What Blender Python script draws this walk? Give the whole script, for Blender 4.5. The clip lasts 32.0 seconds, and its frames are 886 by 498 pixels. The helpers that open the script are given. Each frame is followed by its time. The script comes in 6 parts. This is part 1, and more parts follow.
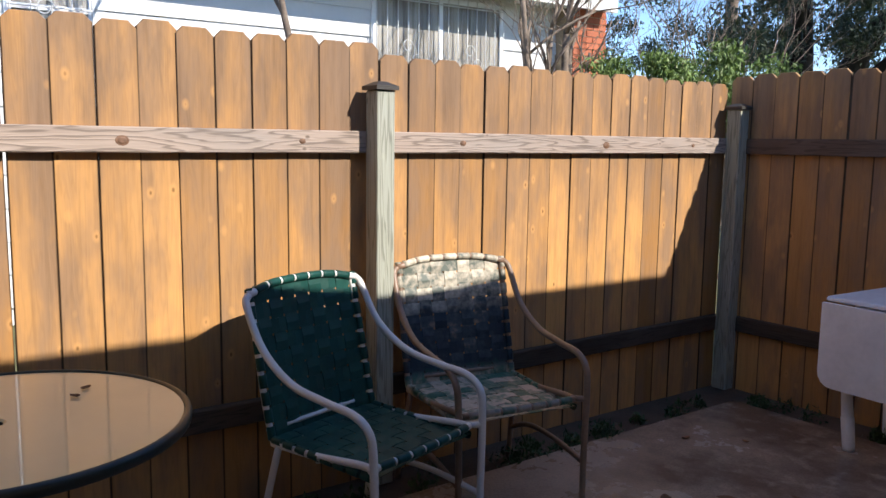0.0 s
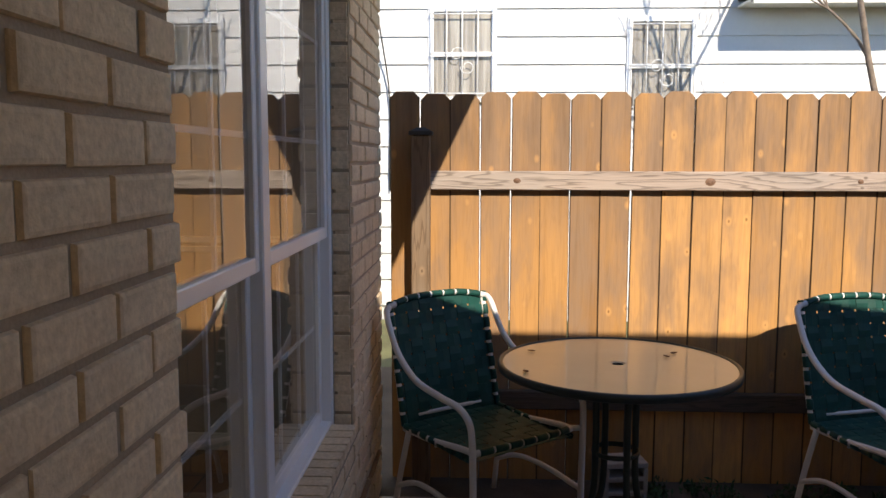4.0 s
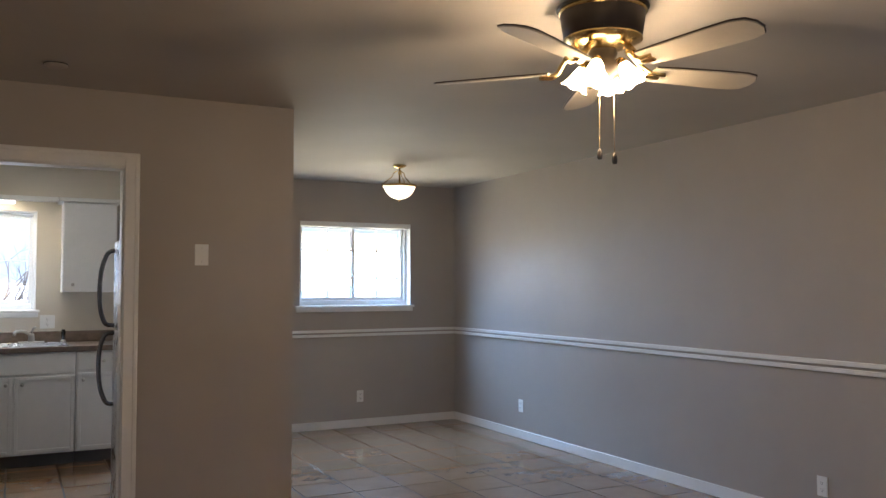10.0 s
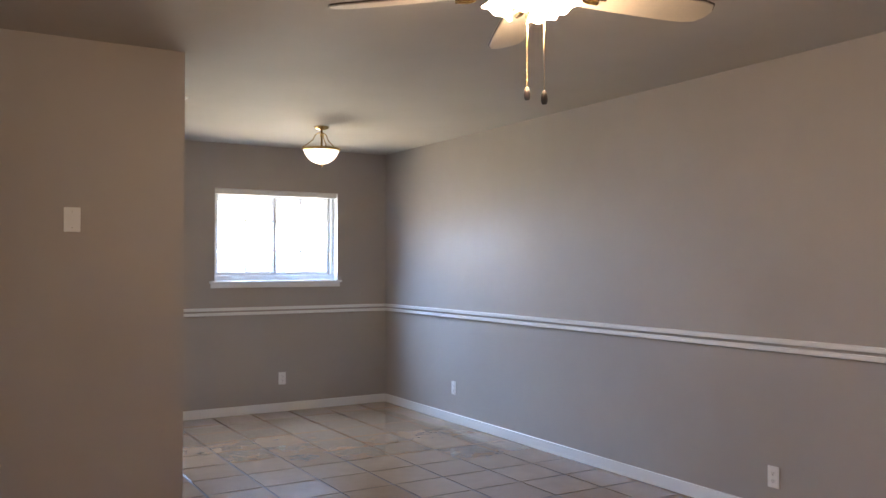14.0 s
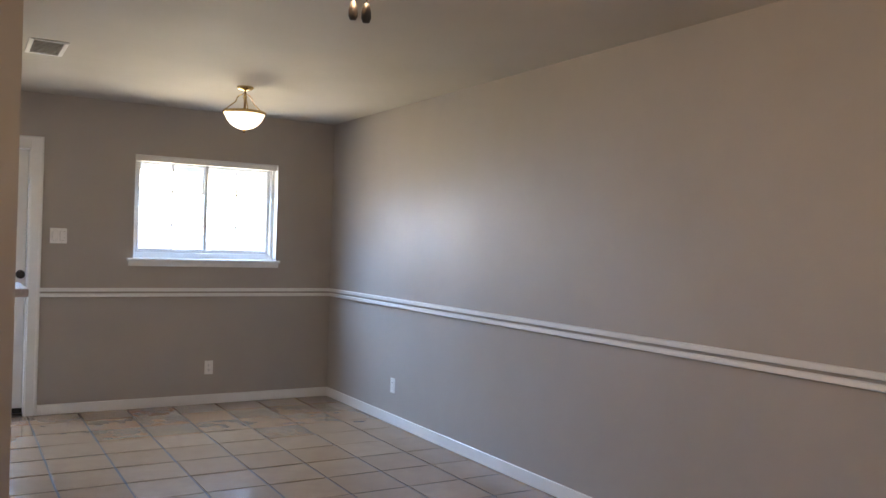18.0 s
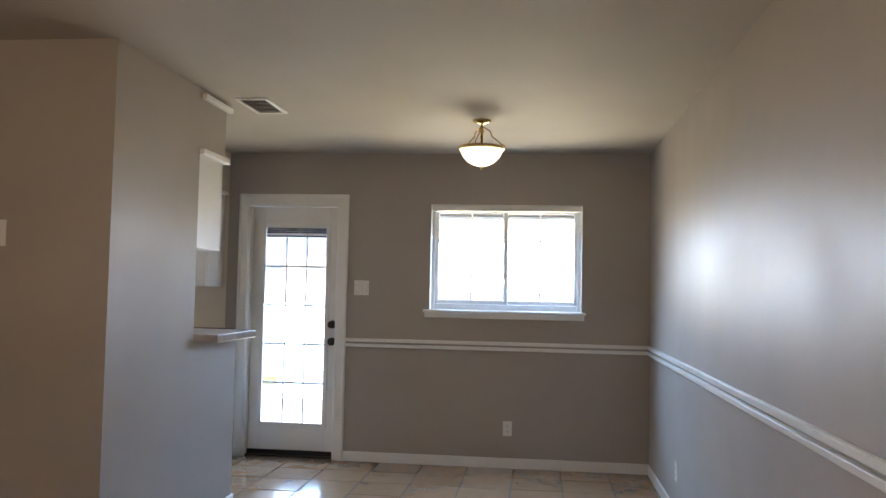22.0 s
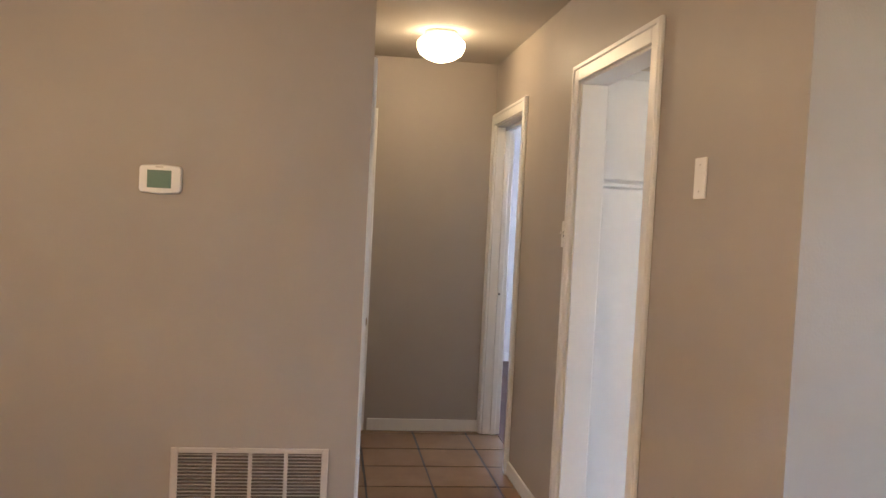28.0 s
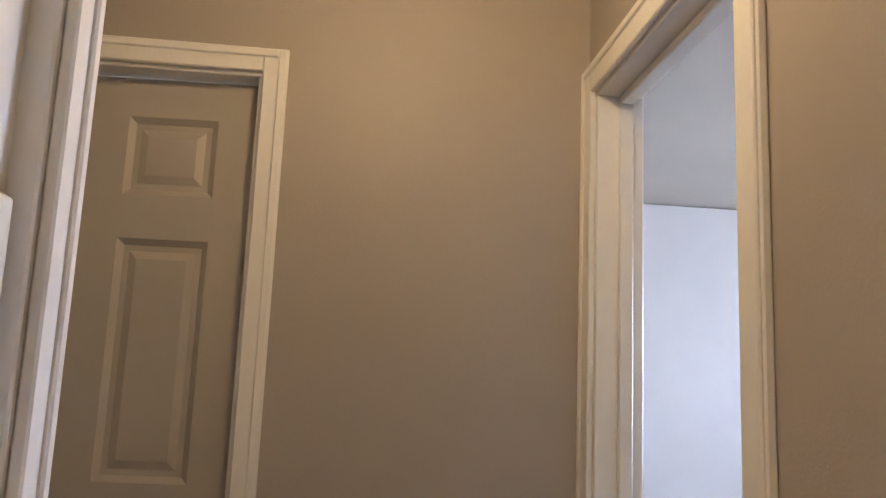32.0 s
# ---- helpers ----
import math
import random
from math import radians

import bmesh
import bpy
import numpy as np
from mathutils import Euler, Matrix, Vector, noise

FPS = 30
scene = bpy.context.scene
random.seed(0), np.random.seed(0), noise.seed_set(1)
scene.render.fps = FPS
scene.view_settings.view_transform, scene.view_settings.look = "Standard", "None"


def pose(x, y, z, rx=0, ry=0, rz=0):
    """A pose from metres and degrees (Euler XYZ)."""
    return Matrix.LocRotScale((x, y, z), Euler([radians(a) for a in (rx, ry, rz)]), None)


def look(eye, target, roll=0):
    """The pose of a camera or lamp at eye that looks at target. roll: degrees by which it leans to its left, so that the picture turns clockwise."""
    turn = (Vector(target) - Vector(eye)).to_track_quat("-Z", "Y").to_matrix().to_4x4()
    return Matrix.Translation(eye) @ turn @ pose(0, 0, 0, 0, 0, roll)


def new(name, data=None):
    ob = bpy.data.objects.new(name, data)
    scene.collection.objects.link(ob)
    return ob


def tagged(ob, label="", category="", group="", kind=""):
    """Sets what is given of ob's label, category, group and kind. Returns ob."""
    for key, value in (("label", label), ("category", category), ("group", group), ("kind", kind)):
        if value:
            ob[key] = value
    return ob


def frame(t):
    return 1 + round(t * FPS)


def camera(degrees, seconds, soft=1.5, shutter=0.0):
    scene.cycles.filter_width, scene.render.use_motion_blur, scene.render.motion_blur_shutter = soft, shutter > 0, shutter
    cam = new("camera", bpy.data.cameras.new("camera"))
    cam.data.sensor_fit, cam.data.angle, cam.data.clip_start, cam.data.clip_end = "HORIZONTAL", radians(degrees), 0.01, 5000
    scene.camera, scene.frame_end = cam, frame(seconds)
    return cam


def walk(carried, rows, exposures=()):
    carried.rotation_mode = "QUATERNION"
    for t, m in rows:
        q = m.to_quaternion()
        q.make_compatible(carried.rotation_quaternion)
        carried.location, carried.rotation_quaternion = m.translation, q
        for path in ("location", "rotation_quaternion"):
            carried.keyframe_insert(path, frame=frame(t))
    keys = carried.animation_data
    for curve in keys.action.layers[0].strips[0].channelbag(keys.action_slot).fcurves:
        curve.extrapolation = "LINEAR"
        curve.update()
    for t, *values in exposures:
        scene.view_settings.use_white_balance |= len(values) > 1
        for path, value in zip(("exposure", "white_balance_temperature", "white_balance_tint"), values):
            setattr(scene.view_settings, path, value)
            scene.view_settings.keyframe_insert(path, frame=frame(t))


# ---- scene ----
cam = camera(56.3, 32.0)
PATH = [
    (0, (-0.13, 0.095, 1.221), (1.465, -1.084, 0.959), 0.8),
    (0.5, (-0.177, 0.138, 1.226), (1.486, -0.951, 1.011), 1.0),
    (1, (-0.244, 0.146, 1.234), (1.517, -0.782, 1.043), 1.6),
    (1.5, (-0.34, 0.21, 1.255), (1.476, -0.605, 1.057), 0.7),
    (2, (-0.47, 0.274, 1.309), (1.41, -0.371, 1.087), 0.5),
    (2.5, (-0.597, 0.257, 1.299), (1.342, -0.18, 1.073), 0.1),
    (4.5, (-1.26, 0.404, 1.311), (0.7, 0.742, 1.099), -0.2),
    (5, (-1.439, 0.458, 1.323), (0.438, 1.122, 1.136), -1.0),
    (5.5, (-1.531, 0.497, 1.327), (0.199, 1.495, 1.226), -1.2),
    (6, (-1.571, 0.491, 1.345), (-0.066, 1.807, 1.297), -0.5),
    (6.5, (-1.611, 0.488, 1.381), (-0.395, 2.075, 1.37), 0.0),
    (7, (-1.666, 0.468, 1.373), (-0.757, 2.25, 1.386), 0.3),
    (7.5, (-1.655, 0.505, 1.369), (-0.903, 2.358, 1.371), 0.5),
    (8, (-1.676, 0.529, 1.374), (-0.937, 2.387, 1.401), 0.6),
    (8.5, (-1.678, 0.604, 1.377), (-0.902, 2.446, 1.45), 0.9),
    (9, (-1.688, 0.648, 1.395), (-0.848, 2.458, 1.524), 0.6),
    (9.5, (-1.682, 0.684, 1.39), (-0.774, 2.459, 1.542), -0.3),
    (10, (-1.657, 0.737, 1.386), (-0.738, 2.511, 1.478), -0.1),
    (10.5, (-1.622, 0.806, 1.368), (-0.798, 2.628, 1.392), 0.3),
    (11, (-1.489, 0.924, 1.38), (-0.693, 2.758, 1.419), 1.2),
    (11.5, (-1.35, 1.085, 1.373), (-0.439, 2.864, 1.428), 2.3),
    (12, (-1.254, 1.161, 1.357), (-0.357, 2.948, 1.392), 1.5),
    (12.5, (-1.236, 1.197, 1.377), (-0.179, 2.894, 1.411), 0.8),
    (13, (-1.226, 1.138, 1.372), (-0.206, 2.858, 1.419), 1.6),
    (13.5, (-1.223, 1.152, 1.37), (-0.242, 2.895, 1.42), 0.1),
    (14, (-1.246, 1.16, 1.355), (-0.216, 2.874, 1.392), 0.0),
    (14.5, (-1.252, 1.193, 1.354), (-0.098, 2.827, 1.363), 1.7),
    (16.5, (-1.016, 1.369, 1.358), (0.147, 2.997, 1.347), 0.6),
    (17, (-0.816, 1.538, 1.381), (0.379, 3.141, 1.39), 0.1),
    (17.5, (-0.647, 1.595, 1.364), (0.576, 3.178, 1.39), -0.6),
    (18, (-0.432, 1.561, 1.378), (0.586, 3.283, 1.371), 1.8),
    (18.5, (-0.149, 1.582, 1.335), (0.735, 3.376, 1.321), 2.1),
    (19, (0.148, 1.583, 1.368), (0.895, 3.438, 1.392), 1.7),
    (19.5, (0.485, 1.574, 1.376), (1.046, 3.493, 1.434), 1.3),
    (20, (0.778, 1.709, 1.36), (1.254, 3.648, 1.474), 1.5),
    (20.5, (1.026, 1.77, 1.382), (1.332, 3.741, 1.526), 2.0),
    (21, (1.313, 1.805, 1.381), (1.34, 3.802, 1.493), 2.6),
    (21.5, (1.505, 1.964, 1.364), (1.385, 3.958, 1.463), 1.9),
    (22, (1.674, 2.032, 1.347), (1.437, 4.015, 1.45), 1.2),
    (22.5, (1.797, 2.047, 1.373), (1.333, 3.991, 1.448), 2.2),
    (23, (1.909, 2.025, 1.372), (1.192, 3.891, 1.418), 0.8),
    (23.5, (1.94, 2.029, 1.356), (1.025, 3.807, 1.37), -0.3),
    (24, (1.938, 2.078, 1.358), (0.846, 3.752, 1.325), -0.2),
    (24.5, (1.957, 2.283, 1.33), (0.657, 3.802, 1.31), 0.8),
    (25, (1.986, 2.526, 1.372), (0.495, 3.858, 1.371), 0.2),
    (25.5, (2.042, 2.791, 1.361), (0.406, 3.943, 1.357), 0.9),
    (27.5, (1.808, 4.156, 1.42), (-0.128, 4.66, 1.386), 2.5),
    (28, (1.527, 4.412, 1.42), (-0.453, 4.682, 1.343), 2.9),
    (28.5, (1.152, 4.565, 1.366), (-0.838, 4.747, 1.28), 2.7),
    (29, (0.736, 4.671, 1.344), (-1.256, 4.824, 1.249), 2.3),
    (29.5, (0.316, 4.749, 1.353), (-1.678, 4.814, 1.203), 3.3),
    (30, (-0.098, 4.770, 1.334), (-2.096, 4.817, 1.236), 2.4),
    (30.3, (-0.421, 4.845, 1.295), (-2.420, 4.826, 1.260), 1.2),
    (30.6, (-0.705, 4.885, 1.275), (-2.700, 4.782, 1.285), 0.8),
    (31, (-1.042, 4.893, 1.262), (-3.036, 4.811, 1.377), 0.6),
    (31.3, (-1.303, 4.888, 1.250), (-3.292, 4.878, 1.452), 0.6),
    (31.6, (-1.540, 4.874, 1.255), (-3.520, 4.941, 1.530), 1.2),
    (31.9, (-1.780, 4.870, 1.275), (-3.747, 5.045, 1.600), 2.2),
    (32, (-1.864, 4.875, 1.275), (-3.824, 5.083, 1.612), 2.4),
]
walk(cam, [(t, look(eye, target, roll)) for t, eye, target, roll in PATH],
     exposures=[(0, 1.18, 6450, 11), (1, 0.92, 6800, 12), (2.5, 0.78, 7000, 12), (4.4, 1.25, 7300, 11), (4.9, 1.38, 8000, 12), (5.3, 2.0, 7700, 11),
                (5.8, 2.9, 7000, 8), (6.4, 3.1, 6500, 8), (7, 3.2, 6000, 10), (8, 3.05, 5900, 11), (9.5, 2.95, 5800, 11), (11, 3.1, 5850, 12),
                (12, 3.25, 5950, 15), (14.5, 3.4, 5900, 16), (16.5, 3.5, 6000, 15), (19, 3.0, 6150, 14), (20, 2.88, 6200, 13), (22, 3.05, 6150, 11),
                (24, 3.4, 6350, 11), (25, 3.55, 6700, 13), (27.5, 4.25, 6550, 14), (29.3, 4.15, 6400, 13), (30, 4.1, 6150, 13), (31, 4.3, 7000, 15), (32, 4.15, 6950, 14)])

# ---- world, sun and lamps ----
SUN = Vector((1.0, 0.36, -0.75)).normalized()   # the way the sunlight travels
world = bpy.data.worlds.new("world")
scene.world = world
world.use_nodes = True
wn = world.node_tree.nodes
sky = wn.new("ShaderNodeTexSky")
sky.sky_type = "NISHITA"
sky.sun_disc = False
sky.air_density, sky.dust_density, sky.ozone_density = 0.7, 0.0, 4.0
sky.sun_elevation = math.asin(-SUN.z)
sky.sun_rotation = math.atan2(-SUN.x, -SUN.y)
world.node_tree.links.new(sky.outputs[0], wn["Background"].inputs[0])
wn["Background"].inputs[1].default_value = 0.125

sun = new("sun", bpy.data.lights.new("sun", "SUN"))
sun.data.energy, sun.data.angle, sun.data.color = 3.3, radians(0.5), (1.0, 0.93, 0.82)
sun.matrix_world = look((0, 0, 10), Vector((0, 0, 10)) + SUN)


def point_lamp(name, place, watts, colour, size=0.06):
    ob = new(name, bpy.data.lights.new(name, "POINT"))
    ob.data.energy, ob.data.color, ob.data.shadow_soft_size = watts, colour, size
    ob.location = place
    return ob


WARM = (1.0, 0.70, 0.40)
FAN = (0.30, 3.20)
LAMP = (1.285, 7.23)
for k in range(4):
    a = radians(35 + 90 * k)
    point_lamp("fan_bulb", (FAN[0] + 0.062 * math.cos(a), FAN[1] + 0.062 * math.sin(a), 2.085), 0.72, WARM, 0.015)
point_lamp("dining_bulb", (LAMP[0], LAMP[1], 2.17), 0.008, WARM, 0.06)
point_lamp("hall_bulb", (-3.05, 4.968, 2.31), 0.52, (1.0, 0.69, 0.38), 0.08)


def window_light(name, centre, facing, width, height, watts, colour, spread=180):
    """Daylight in a window's opening, from the sky above or from the sunlit ground below."""
    ob = new(name, bpy.data.lights.new(name, "AREA"))
    ob.data.shape, ob.data.size, ob.data.size_y = "RECTANGLE", width, height
    ob.data.energy, ob.data.color, ob.data.spread = watts, colour, radians(spread)
    ob.matrix_world = look(centre, Vector(centre) + Vector(facing))
    return ob


SKY, GROUND = (0.44, 0.67, 1.0), (1.0, 0.86, 0.55)
window_light("kitchen_tube_light", (-1.55, 7.05, 2.37), (0, 0, -1), 0.2, 1.1, 0.05, (1.0, 0.86, 0.66))
window_light("sink_tube_light", (-1.95, 8.33, 2.07), (0, 0.3, -1), 0.55, 0.07, 0.6, (1.0, 0.78, 0.45))
window_light("dining_sky_light", (1.39, 8.70, 1.64), (0, -1, -0.95), 1.15, 0.8, 5.6, SKY, 106)
window_light("dining_ground_light", (1.39, 8.69, 1.60), (0, -1, 0.42), 1.15, 0.75, 2.0, GROUND, 110)
window_light("back_door_sky_light", (-0.314, 8.69, 1.07), (0, -1, -0.6), 0.52, 1.58, 2.4, SKY, 120)
window_light("back_door_ground_light", (-0.314, 8.68, 1.05), (0, -1, 0.8), 0.52, 1.5, 0.6, GROUND, 100)
window_light("kitchen_window_light", (-1.94, 9.08, 2.38), (0, -1, -0.75), 0.9, 0.5, 11.0, (0.78, 0.88, 1.0))
window_light("patio_door_light", (-0.69, -0.14, 1.1), (-1, 0, 0), 1.7, 1.9, 3.2, (1.0, 0.93, 0.82), 115)
window_light("bay_window_light", (0.945, 1.075, 1.2), (0.3, 1, -0.1), 1.5, 1.5, 0.27, (0.85, 0.9, 1.0))
window_light("bedroom_window_light", (-5.0, 8.72, 1.5), (0, -1, -0.2), 1.2, 1.1, 6.0, (0.58, 0.72, 1.0))
window_light("end_room_window_light", (-5.05, 4.0, 1.6), (1, 0, 0.2), 0.8, 0.8, 0.4, (0.9, 0.93, 1.0))

# ---- materials ----


class Nodes:
    """A node material put together by short calls."""

    def __init__(self, name, rough=0.5, metal=0.0, spec=0.5):
        self.mat = bpy.data.materials.new(name)
        self.mat.use_nodes = True
        self.tree = self.mat.node_tree
        self.bsdf = self.tree.nodes["Principled BSDF"]
        self.bsdf.inputs["Roughness"].default_value = rough
        self.bsdf.inputs["Metallic"].default_value = metal
        self.bsdf.inputs["Specular IOR Level"].default_value = spec
        self.coords = self.tree.nodes.new("ShaderNodeTexCoord").outputs["Object"]

    def link(self, a, b):
        self.tree.links.new(a, b)

    def node(self, kind):
        return self.tree.nodes.new(kind)

    def scaled(self, sx, sy, sz, shift=None):
        m = self.node("ShaderNodeMapping")
        m.inputs["Scale"].default_value = (sx, sy, sz)
        self.link(self.coords, m.inputs["Vector"])
        if shift is not None:
            self.link(shift, m.inputs["Location"])
        return m.outputs[0]

    def noise(self, scale, detail=4.0, vector=None, rough=0.55):
        n = self.node("ShaderNodeTexNoise")
        n.inputs["Scale"].default_value, n.inputs["Detail"].default_value = scale, detail
        n.inputs["Roughness"].default_value = rough
        self.link(vector or self.coords, n.inputs["Vector"])
        return n.outputs["Fac"]

    def ramp(self, fac, *stops):
        r = self.node("ShaderNodeValToRGB")
        els = r.color_ramp.elements
        while len(els) < len(stops):
            els.new(0.5)
        for e, (at, col) in zip(els, stops):
            e.position = at
            e.color = (*col, 1) if len(col) == 3 else col
        self.link(fac, r.inputs[0])
        return r.outputs[0]

    def mix(self, fac, a, b, how="MIX"):
        m = self.node("ShaderNodeMix")
        m.data_type, m.blend_type = "RGBA", how
        for v, s in ((fac, m.inputs[0]), (a, m.inputs[6]), (b, m.inputs[7])):
            if isinstance(v, (int, float)):
                s.default_value = v
            elif isinstance(v, tuple):
                s.default_value = (*v, 1)
            else:
                self.link(v, s)
        return m.outputs[2]

    def math(self, op, a, b=0.0):
        m = self.node("ShaderNodeMath")
        m.operation = op
        for v, s in ((a, m.inputs[0]), (b, m.inputs[1])):
            if isinstance(v, (int, float)):
                s.default_value = v
            else:
                self.link(v, s)
        return m.outputs[0]

    def chance(self):
        return self.node("ShaderNodeObjectInfo").outputs["Random"]

    def colour(self, c):
        if isinstance(c, tuple):
            self.bsdf.inputs["Base Color"].default_value = (*c, 1)
        else:
            self.link(c, self.bsdf.inputs["Base Color"])
        return self

    def rough(self, fac, low, high):
        m = self.node("ShaderNodeMapRange")
        m.inputs["To Min"].default_value, m.inputs["To Max"].default_value = low, high
        self.link(fac, m.inputs[0])
        self.link(m.outputs[0], self.bsdf.inputs["Roughness"])
        return self

    def bump(self, height, strength=0.3, distance=0.002):
        b = self.node("ShaderNodeBump")
        b.inputs["Strength"].default_value, b.inputs["Distance"].default_value = strength, distance
        self.link(height, b.inputs["Height"])
        self.link(b.outputs[0], self.bsdf.inputs["Normal"])
        return self


def tone(c, k):
    return tuple(min(1.0, v * k) for v in c)


def plain(name, col, rough=0.5, metal=0.0, var=0.08, scale=3.0, fine=90.0, relief=0.0, spec=0.5):
    """A surface with large soft stains, fine grain and a little relief."""
    n = Nodes(name, rough, metal, spec)
    big = n.ramp(n.noise(scale, 3), (0.35, tone(col, 1 - var)), (0.65, tone(col, 1 + var)))
    small = n.noise(fine, 2)
    n.colour(n.mix(0.25, big, n.ramp(small, (0.3, tone(col, 1 - 1.5 * var)), (0.7, tone(col, 1 + 1.5 * var)))))
    n.rough(n.noise(scale * 4, 3), max(0.0, rough - 0.08), min(1.0, rough + 0.08))
    if relief:
        n.bump(small, relief)
    return n.mat


def wall_paint(name, col, rough=0.41, spec=0.24):
    n = Nodes(name, rough, 0.0, spec)
    big = n.ramp(n.noise(1.3, 4), (0.3, tone(col, 0.95)), (0.7, tone(col, 1.04)))
    n.colour(big)
    roll = n.noise(160, 3)
    trowel = n.noise(5.5, 5)
    n.rough(n.ramp(n.noise(2.4, 2, None, 0.45), (0.25, (0, 0, 0)), (0.75, (1, 1, 1))), rough - 0.03, rough + 0.10)
    n.bump(n.math("ADD", n.math("MULTIPLY", roll, 0.35), trowel), 0.25, 0.006)
    return n.mat


def cedar(name, pale, deep, grey, along=2, aged=None, lines=0.35, edge=False):
    """Weathered boards: grain along one axis, growth rings, knots, grey streaks, each board of its own tone.
    aged: the height above which the boards have weathered grey."""
    n = Nodes(name, 0.75, 0.0, 0.25)
    r = n.chance()
    c = n.node("ShaderNodeCombineXYZ")
    for k in range(3):
        n.link(n.math("MULTIPLY", r, 37.0 + 11 * k), c.inputs[k])

    def stretched(across, lengthwise):
        s = [across] * 3
        s[along] = lengthwise
        return n.scaled(*s, shift=c.outputs[0])
    fibre = n.noise(1.0, 6, stretched(42.0, 2.4), 0.6)
    streak = n.noise(1.0, 4, stretched(11.0, 1.0), 0.55)
    blotch = n.noise(1.0, 4, stretched(5.0, 1.8), 0.6)
    flow = n.noise(1.0, 3, stretched(16.0, 1.1), 0.45)
    ring = n.math("MULTIPLY_ADD", n.math("SINE", n.math("MULTIPLY", flow, 75.0)), 0.5)
    ring.node.inputs[2].default_value = 0.5
    v = n.node("ShaderNodeTexVoronoi")
    n.link(stretched(9.5, 6.0), v.inputs["Vector"])
    v.inputs["Scale"].default_value = 1.0
    knot = n.math("ADD", v.outputs["Distance"], n.math("MULTIPLY", blotch, 0.12))
    base = n.mix(n.ramp(streak, (0.22, (0.1, 0.1, 0.1)), (0.78, (0.9, 0.9, 0.9))), deep, pale)
    own = n.mix(n.ramp(r, (0.0, (0.0, 0.0, 0.0)), (0.35, (0.15, 0.15, 0.15)), (1.0, (0.95, 0.95, 0.95))), tone(pale, 1.3), tone(deep, 0.62))
    base = n.mix(0.62, base, own)
    base = n.mix(n.ramp(blotch, (0.42, (0, 0, 0)), (0.64, (0.8, 0.8, 0.8))), base, tone(grey, 1.1))
    if aged is not None:
        z = n.node("ShaderNodeSeparateXYZ")
        n.link(n.coords, z.inputs[0])
        high = n.node("ShaderNodeMapRange")
        n.link(n.math("ADD", z.outputs[2], n.math("MULTIPLY", streak, 0.9)), high.inputs[0])
        high.inputs["From Min"].default_value, high.inputs["From Max"].default_value = aged + 0.2, aged + 0.75
        high.inputs["To Max"].default_value = 1.0
        smear = n.math("MULTIPLY", high.outputs[0], n.ramp(n.noise(1.0, 4, stretched(9.0, 2.2), 0.6), (0.34, (0.25, 0.25, 0.25)), (0.60, (0.85, 0.85, 0.85))))
        base = n.mix(smear, base, n.mix(streak, tone(grey, 0.45), tone(grey, 1.35)))
    base = n.mix(n.math("MULTIPLY", n.ramp(ring, (0.72, (0, 0, 0)), (1.0, (1, 1, 1))), lines), base, tone(deep, 0.4))
    base = n.mix(n.ramp(fibre, (0.30, (0.45, 0.45, 0.45)), (0.50, (0, 0, 0))), base, n.mix(0.40, base, (0.03, 0.015, 0.007)))
    base = n.mix(n.ramp(knot, (0.14, (0.5, 0.5, 0.5)), (0.23, (0, 0, 0))), base, tone(pale, 1.15))
    base = n.mix(n.ramp(knot, (0.085, (0.8, 0.8, 0.8)), (0.125, (0, 0, 0))), base, tone(deep, 0.5))
    # shade of the board joints, painted as a dark line down each edge
    if edge:
        side = n.node("ShaderNodeSeparateXYZ")
        n.link(n.coords, side.inputs[0])
        off = n.math("ADD", n.math("ABSOLUTE", side.outputs[1]), n.math("MULTIPLY", n.math("SUBTRACT", blotch, 0.5), 0.006))
        base = n.mix(n.ramp(n.math("MULTIPLY", off, 10.0), (0.652, (0, 0, 0)), (0.69, (0.85, 0.85, 0.85))), base, (0.02, 0.011, 0.006))
    n.colour(base)
    n.bump(n.math("ADD", fibre, n.math("MULTIPLY", ring, lines)), 0.5, 0.003)
    return n.mat


def glass(name, tint=(1, 1, 1), rough=0.0):
    n = Nodes(name, rough)
    n.bsdf.inputs["Transmission Weight"].default_value = 1.0
    n.bsdf.inputs["IOR"].default_value = 1.45
    n.colour(tint)
    return n.mat


def shining(name, col, strength, base=(0.9, 0.85, 0.75)):
    n = Nodes(name, 0.35)
    n.colour(base)
    n.bsdf.inputs["Emission Color"].default_value = (*col, 1)
    n.bsdf.inputs["Emission Strength"].default_value = strength
    return n.mat


def piece_tone(name, col_a, col_b, rough=0.5, fine=40.0, relief=0.3, stain=None, spec=0.5):
    """Bricks and tiles: each piece of its own tone, with grain and stains."""
    n = Nodes(name, rough, 0.0, spec)
    base = n.mix(n.chance(), col_a, col_b)
    geo = n.node("ShaderNodeNewGeometry").outputs["Position"]
    grain = n.noise(fine, 5, geo)
    base = n.mix(0.5, base, n.ramp(grain, (0.3, tone(col_a, 0.72)), (0.7, tone(col_b, 1.12))))
    if stain:
        base = n.mix(n.ramp(n.noise(5.0, 5, geo), (0.5, (0, 0, 0)), (0.75, (0.55, 0.55, 0.55))), base, stain)
    n.colour(base)
    n.rough(n.noise(9.0, 4, geo), rough - 0.1, rough + 0.12)
    n.bump(grain, relief, 0.003)
    return n.mat


